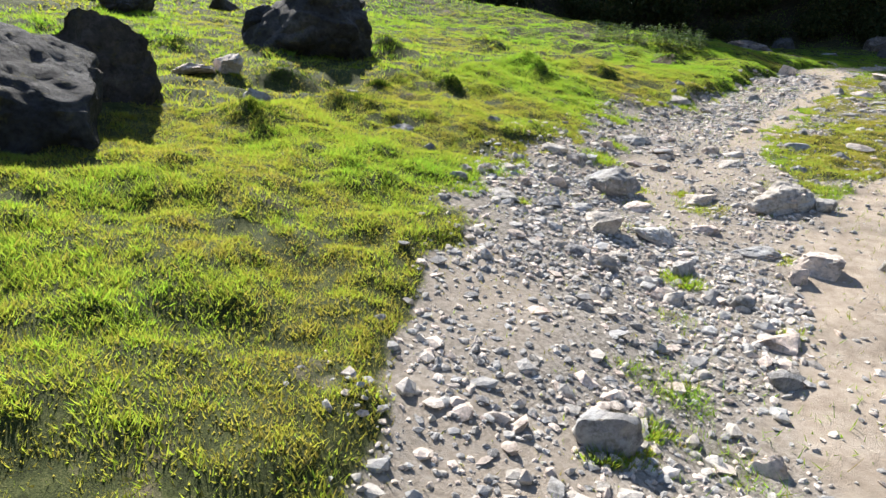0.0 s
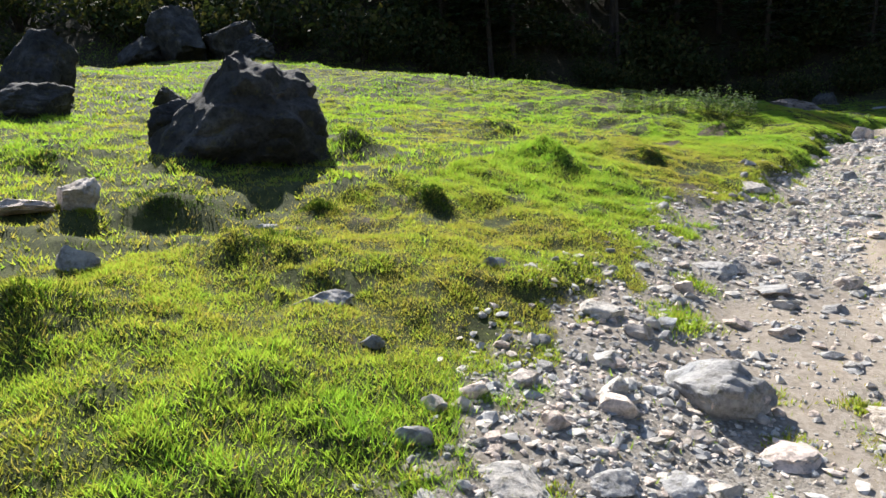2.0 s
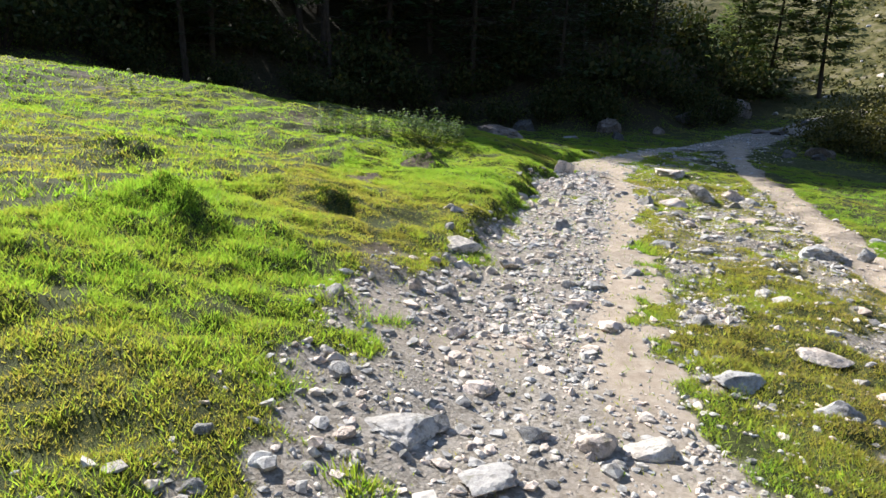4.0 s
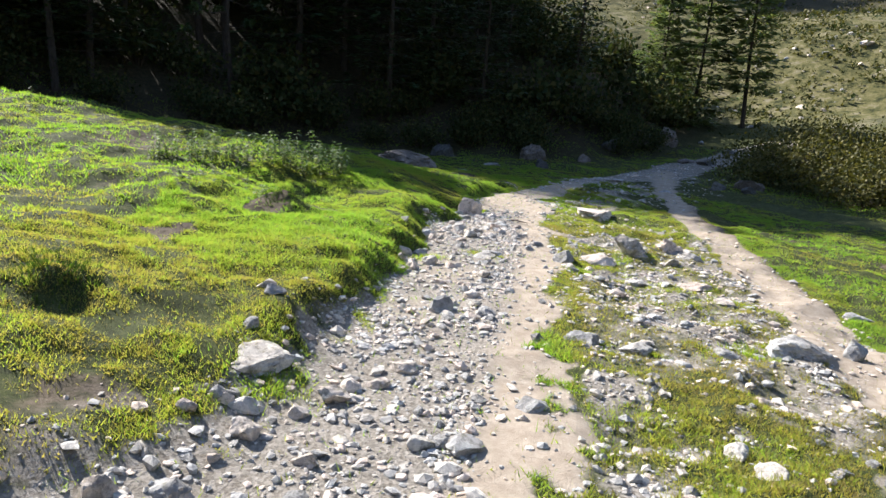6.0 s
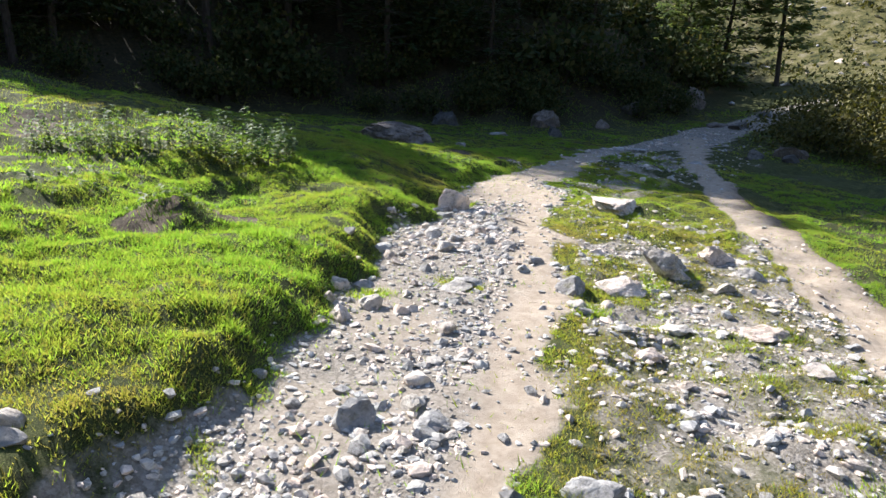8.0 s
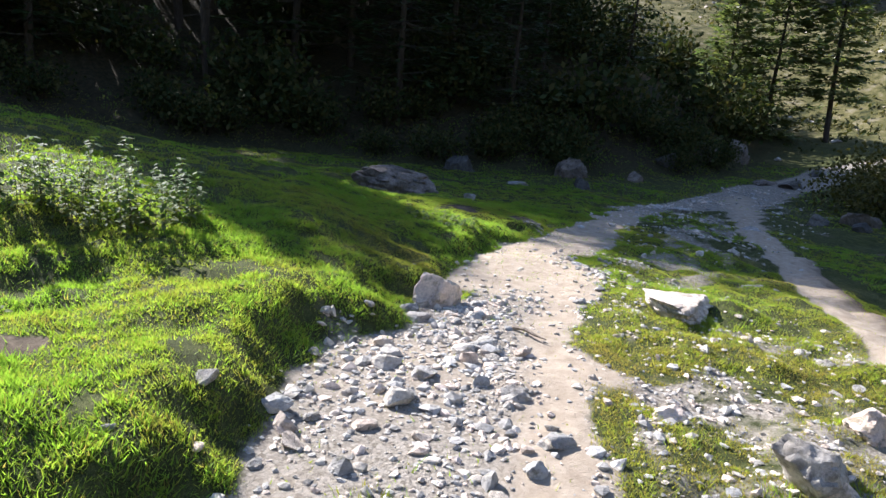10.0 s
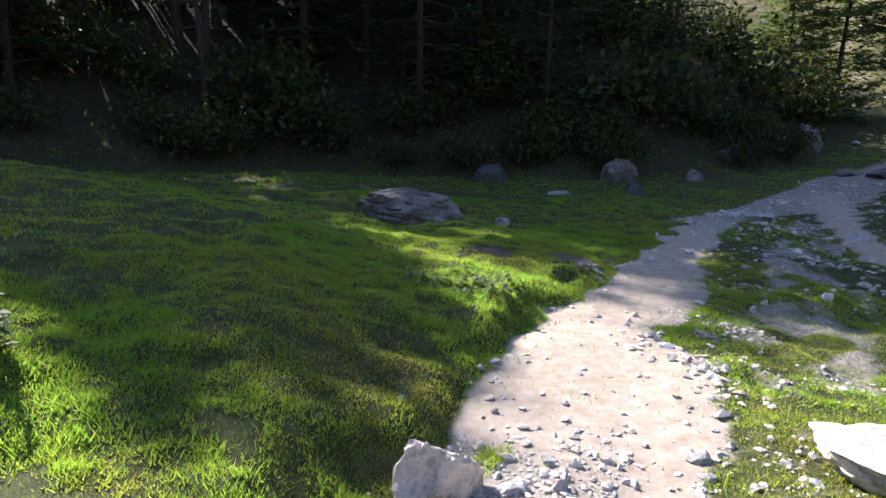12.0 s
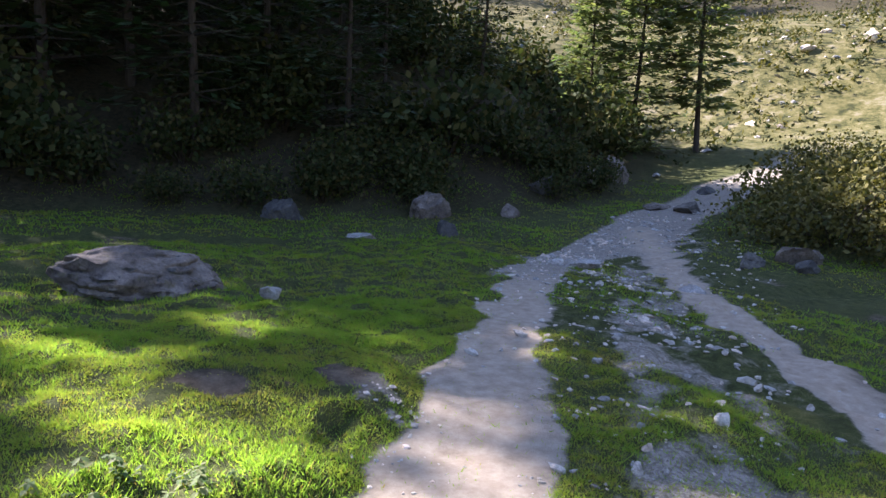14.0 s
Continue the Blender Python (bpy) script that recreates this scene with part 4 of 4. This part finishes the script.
def shrub(seed, wide_, tall, n, leaf, mat, label, group):
    """Stems fanned out of one foot, with clumps of small leaves in an uneven crown."""
    r = np.random.default_rng(seed)
    root = new("shrub")
    bm = bmesh.new()
    ends = []
    for k in range(14):
        a, q = r.uniform(0, 6.28), math.sqrt(r.random())
        e = Vector((wide_ * 0.5 * q * math.cos(a), wide_ * 0.5 * q * math.sin(a), tall * (1 - 0.55 * q * q) * r.uniform(0.55, 1.0)))
        tube(bm, [Vector((0.05 * math.cos(a), 0.05 * math.sin(a), -0.1)), e * 0.5 + Vector((0, 0, 0.1 * tall)), e], [0.022, 0.014, 0.005], 4)
        ends += [e, e * 0.75 + Vector((0, 0, 0.06 * tall)), e * 0.5]
    me = bpy.data.meshes.new("stems")
    bm.to_mesh(me), bm.free()
    me.materials.append(M_BARK)
    tagged(part_mesh("stemwork", me, root), kind="stuff")
    E = np.array([e[:] for e in ends])
    c = E[r.integers(0, len(E), n)] + r.normal(0, 1, (n, 3)) * np.array([0.13 * wide_, 0.13 * wide_, 0.12 * tall])
    c[:, 2] = np.maximum(c[:, 2], 0.04)
    u = r.normal(size=(n, 3))
    u /= np.linalg.norm(u, axis=1)[:, None]
    w = np.cross(u, r.normal(size=(n, 3)))
    w /= np.linalg.norm(w, axis=1)[:, None]
    s = (leaf * r.uniform(0.6, 1.4, n))[:, None]
    pts = np.stack([c, c + u * s * 0.5 + w * s * 0.32, c + u * s, c + u * s * 0.5 - w * s * 0.32], 1).reshape(-1, 3)
    tagged(part_mesh("foliage", mesh_from("foliage", pts, np.arange(4 * n).reshape(-1, 4), mat), root), kind="stuff")
    return tagged(root, label, "shrub", group)


def stand(ob, x, y, s=1.0, turn=0.0, sz=None):
    return Matrix.Translation((x, y, ground_z(x, y) - 0.05)) @ Matrix.Rotation(turn, 4, "Z") @ Matrix.Diagonal((s, s, sz or s, 1))


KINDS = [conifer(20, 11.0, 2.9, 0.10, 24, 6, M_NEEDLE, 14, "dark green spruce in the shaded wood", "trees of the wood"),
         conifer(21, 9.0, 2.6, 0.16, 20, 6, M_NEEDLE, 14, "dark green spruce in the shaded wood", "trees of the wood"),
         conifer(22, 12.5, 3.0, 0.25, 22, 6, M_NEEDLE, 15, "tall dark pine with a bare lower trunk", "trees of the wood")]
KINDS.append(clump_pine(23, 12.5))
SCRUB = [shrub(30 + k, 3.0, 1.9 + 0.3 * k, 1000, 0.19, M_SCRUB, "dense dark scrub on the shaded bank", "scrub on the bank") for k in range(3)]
rng = random.Random(77)
spots = []
tries = 0
while len(spots) < 122 and tries < 9000:
    tries += 1
    n = len(spots)
    if n < 36:
        x, y, gap = rng.uniform(-32, -4), rng.uniform(25, 50), 2.0
    elif n < 60:
        x, y, gap = rng.uniform(-5, 8), rng.uniform(29, 47), 1.5
    elif n < 76:
        y = rng.uniform(29.5, 44)
        x, gap = rng.uniform(4.4, 7.9) - 0.364 * (y - 17), 1.2
    else:
        x, y, gap = rng.uniform(-4, 25), rng.uniform(25, 52), 2.1
    q = float(along(FOOT, np.array([x]), np.array([y]))[0][0])
    if q < 2.0 or q > 24 or (x > 16 and q < 5) or (x < -3 and q < 6) or any(math.hypot(x - a, y - b) < gap for a, b in spots):
        continue
    spots.append((x, y))
SHADE = [(-40.0, 25.0), (-6.0, 21.2), (0.9, 18.9), (3.0, 17.6), (5.7, 16.2), (6.4, 15.6), (7.2, 15.6), (8.3, 16.6), (9.9, 16.6), (10.6, 14.0), (11.5, 12.7), (15.5, 11.0), (19.5, 15.5), (24.0, 19.5), (40.0, 22.0)]
TALL = (11.0, 9.0, 12.5, 12.5)


def tallest(x, y):
    """The height at which a tree's shadow just reaches the edge of the sunny meadow."""
    reach = np.arange(4, 60, 0.5)
    tx, ty = x + reach * math.sin(radians(SUN_YAW)), y - reach * math.cos(radians(SUN_YAW))
    free = along(SHADE, tx, ty)[0] > 0
    n = int(np.argmin(free)) if not free.all() else len(reach) - 1
    return reach[max(n - 1, 0)] * math.tan(radians(SUN_UP)) + float(height(tx[n:n + 1], ty[n:n + 1])[0]) - ground_z(x, y)


for x, y in spots:
    kind_ = rng.choice((0, 0, 1, 1, 2))
    lane = x + 0.364 * (y - 17)
    if lane > 28.5:
        continue
    lo, hi = (0.55, 0.78) if lane < 3.4 else (0.8, 1.0) if lane < 5.3 else (0.95, 1.1) if lane < 8.3 else (0.55, 0.9) if lane < 10.4 else (0.8, 1.0) if lane < 11.1 else (0.55, 0.95) if lane < 12.8 else (0.85, 1.05)
    if 7.9 < lane < 14.5:
        kind_ = 3
        deep = float(along(FOOT, np.array([x]), np.array([y]))[0][0])
        if deep >= 9:
            lo, hi = max(lo, 0.8), 1.0
        elif 8.3 < lane < 12.8 and rng.random() < 0.45:
            continue
    s = tallest(x, y) / TALL[kind_] * rng.uniform(lo, hi)
    if s < 0.4:
        continue
    m = stand(None, x, y, min(s, 1.7), rng.uniform(0, 6.28))
    copy_thing(KINDS[kind_], m)
for ob, (x, y) in zip(KINDS, ((11.0, 46.0), (13.5, 44.0), (15.5, 47.5), (9.0, 45.0))):
    ob.matrix_basis = stand(None, x, y)
bank = []
tries = 0
while len(bank) < 78 and tries < 6000:
    tries += 1
    x, y = rng.uniform(-24, 33), rng.uniform(22, 44)
    q = float(along(FOOT, np.array([x]), np.array([y]))[0][0])
    if q < 0.8 or q > 11 or any(math.hypot(x - a, y - b) < 1.25 for a, b in bank):
        continue
    bank.append((x, y))
for k, (x, y) in enumerate(bank):
    s = rng.uniform(0.7, 1.25)
    if k < 3:
        SCRUB[k].matrix_basis = stand(None, x, y)
    else:
        copy_thing(rng.choice(SCRUB), stand(None, x, y, s, rng.uniform(0, 6.28)))

for k in range(44):
    t = rng.uniform(0, 1)
    x = -22 + 50 * t
    y = float(np.interp(x, [p[0] for p in FOOT], [p[1] for p in FOOT])) + rng.uniform(0.5, 3.2)
    s = rng.uniform(0.4, 0.7)
    copy_thing(rng.choice(SCRUB), stand(None, x, y, s, rng.uniform(0, 6.28)))

pine = conifer(25, 8.8, 1.8, 0.22, 20, 5, M_SUNLIT_NEEDLE, 40, "slender sunlit pine with a bare thin trunk", "sunlit trees by the gully")
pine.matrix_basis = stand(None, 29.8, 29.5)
fir = conifer(26, 8.2, 2.3, 0.05, 24, 6, M_SUNLIT_NEEDLE, 48, "bushy sunlit green fir", "sunlit trees by the gully")
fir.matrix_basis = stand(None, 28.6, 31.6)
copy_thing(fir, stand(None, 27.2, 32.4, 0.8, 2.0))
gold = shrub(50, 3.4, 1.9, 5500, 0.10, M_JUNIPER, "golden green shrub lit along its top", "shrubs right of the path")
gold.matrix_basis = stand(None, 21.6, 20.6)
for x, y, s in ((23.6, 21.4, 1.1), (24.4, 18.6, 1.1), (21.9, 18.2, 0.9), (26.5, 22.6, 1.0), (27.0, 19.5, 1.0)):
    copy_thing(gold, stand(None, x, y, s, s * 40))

# a dead stick on the sandy path
bm = bmesh.new()
tube(bm, [Vector((0, 0, 0.02)), Vector((0.12, -0.01, 0.035)), Vector((0.25, -0.05, 0.025)), Vector((0.36, -0.06, 0.02))], [0.022, 0.018, 0.012, 0.005], 6)
me = bpy.data.meshes.new("stick")
bm.to_mesh(me), bm.free()
me.materials.append(M_DRY)
stick = new("stick", me)
stick.matrix_basis = Matrix.Translation((7.42, 14.03, ground_z(7.42, 14.03))) @ Matrix.Rotation(-1.05, 4, "Z") @ Matrix.Diagonal((0.75, 0.75, 0.75, 1))
tagged(stick, "short weathered grey stick lying on the path", "stick")


# ---- far slopes ----
def tufts(name, label, count, seed, box, test, size, mat, leaves=10):
    """Low far-off bushes, too many to count, in one mesh of small leaf faces."""
    r = np.random.default_rng(seed)
    x, y = r.uniform(box[0], box[1], count * 4), r.uniform(box[2], box[3], count * 4)
    keep = test(x, y) > r.random(len(x))
    x, y = x[keep][:count], y[keep][:count]
    z = height(x, y, False)
    n = len(x)
    s = size * r.uniform(0.4, 1.5, n)
    c = np.stack([x, y, z], 1)[:, None, :] + r.normal(0, 1, (n, leaves, 3)) * (s[:, None, None] * np.array([0.5, 0.5, 0.22])) + np.array([0, 0, 1.0]) * (0.25 * s)[:, None, None]
    u = r.normal(size=(n, leaves, 3))
    u /= np.linalg.norm(u, axis=2)[..., None]
    w = np.cross(u, r.normal(size=(n, leaves, 3)))
    w /= np.linalg.norm(w, axis=2)[..., None]
    k = (0.42 * s)[:, None, None]
    pts = np.stack([c, c + u * k + w * k * 0.5, c + u * 1.6 * k - w * k * 0.5], 2).reshape(-1, 3)
    ob = new(name, mesh_from(name, pts, np.arange(len(pts)).reshape(-1, 3), mat))
    return tagged(ob, label, "scrub", kind="stuff")


def slope_test(x, y):
    r = np.hypot(x - 8, y - 12)
    q = along(FOOT, x, y)[0]
    return (r > 20) * ((q < 0) | (r > 44)) * (0.3 + 0.7 * ease(fractal(x, y, 7, 2, 44), -0.4, 0.5)) * (np.abs(along(TRACK, x, y)[0]) > 2.5)


tufts("hillside_scrub", "low dry scrub over the sunlit hillside", 6500, 61, (22, 105, 2, 85), slope_test, 0.3, M_JUNIPER)
tufts("hillside_heather", "dark low heather over the sunlit hillside", 5000, 62, (22, 105, 2, 85), slope_test, 0.34, M_SCRUB)
pebbles("hillside_rocks", "pale rocks strewn over the sunlit hillside", 1800, 63, slope_test, 0.1, 1.3, 0.14, M_STONE, (24, 95, 4, 80))
for k in range(14):
    a, q = radians(rng.uniform(36, 53)), rng.uniform(52, 78)
    x, y = 8 + q * math.sin(a), 15 + q * math.cos(a)
    copy_thing(KINDS[k % 2], stand(None, x, y, rng.uniform(0.6, 1.0), rng.uniform(0, 6.28)))
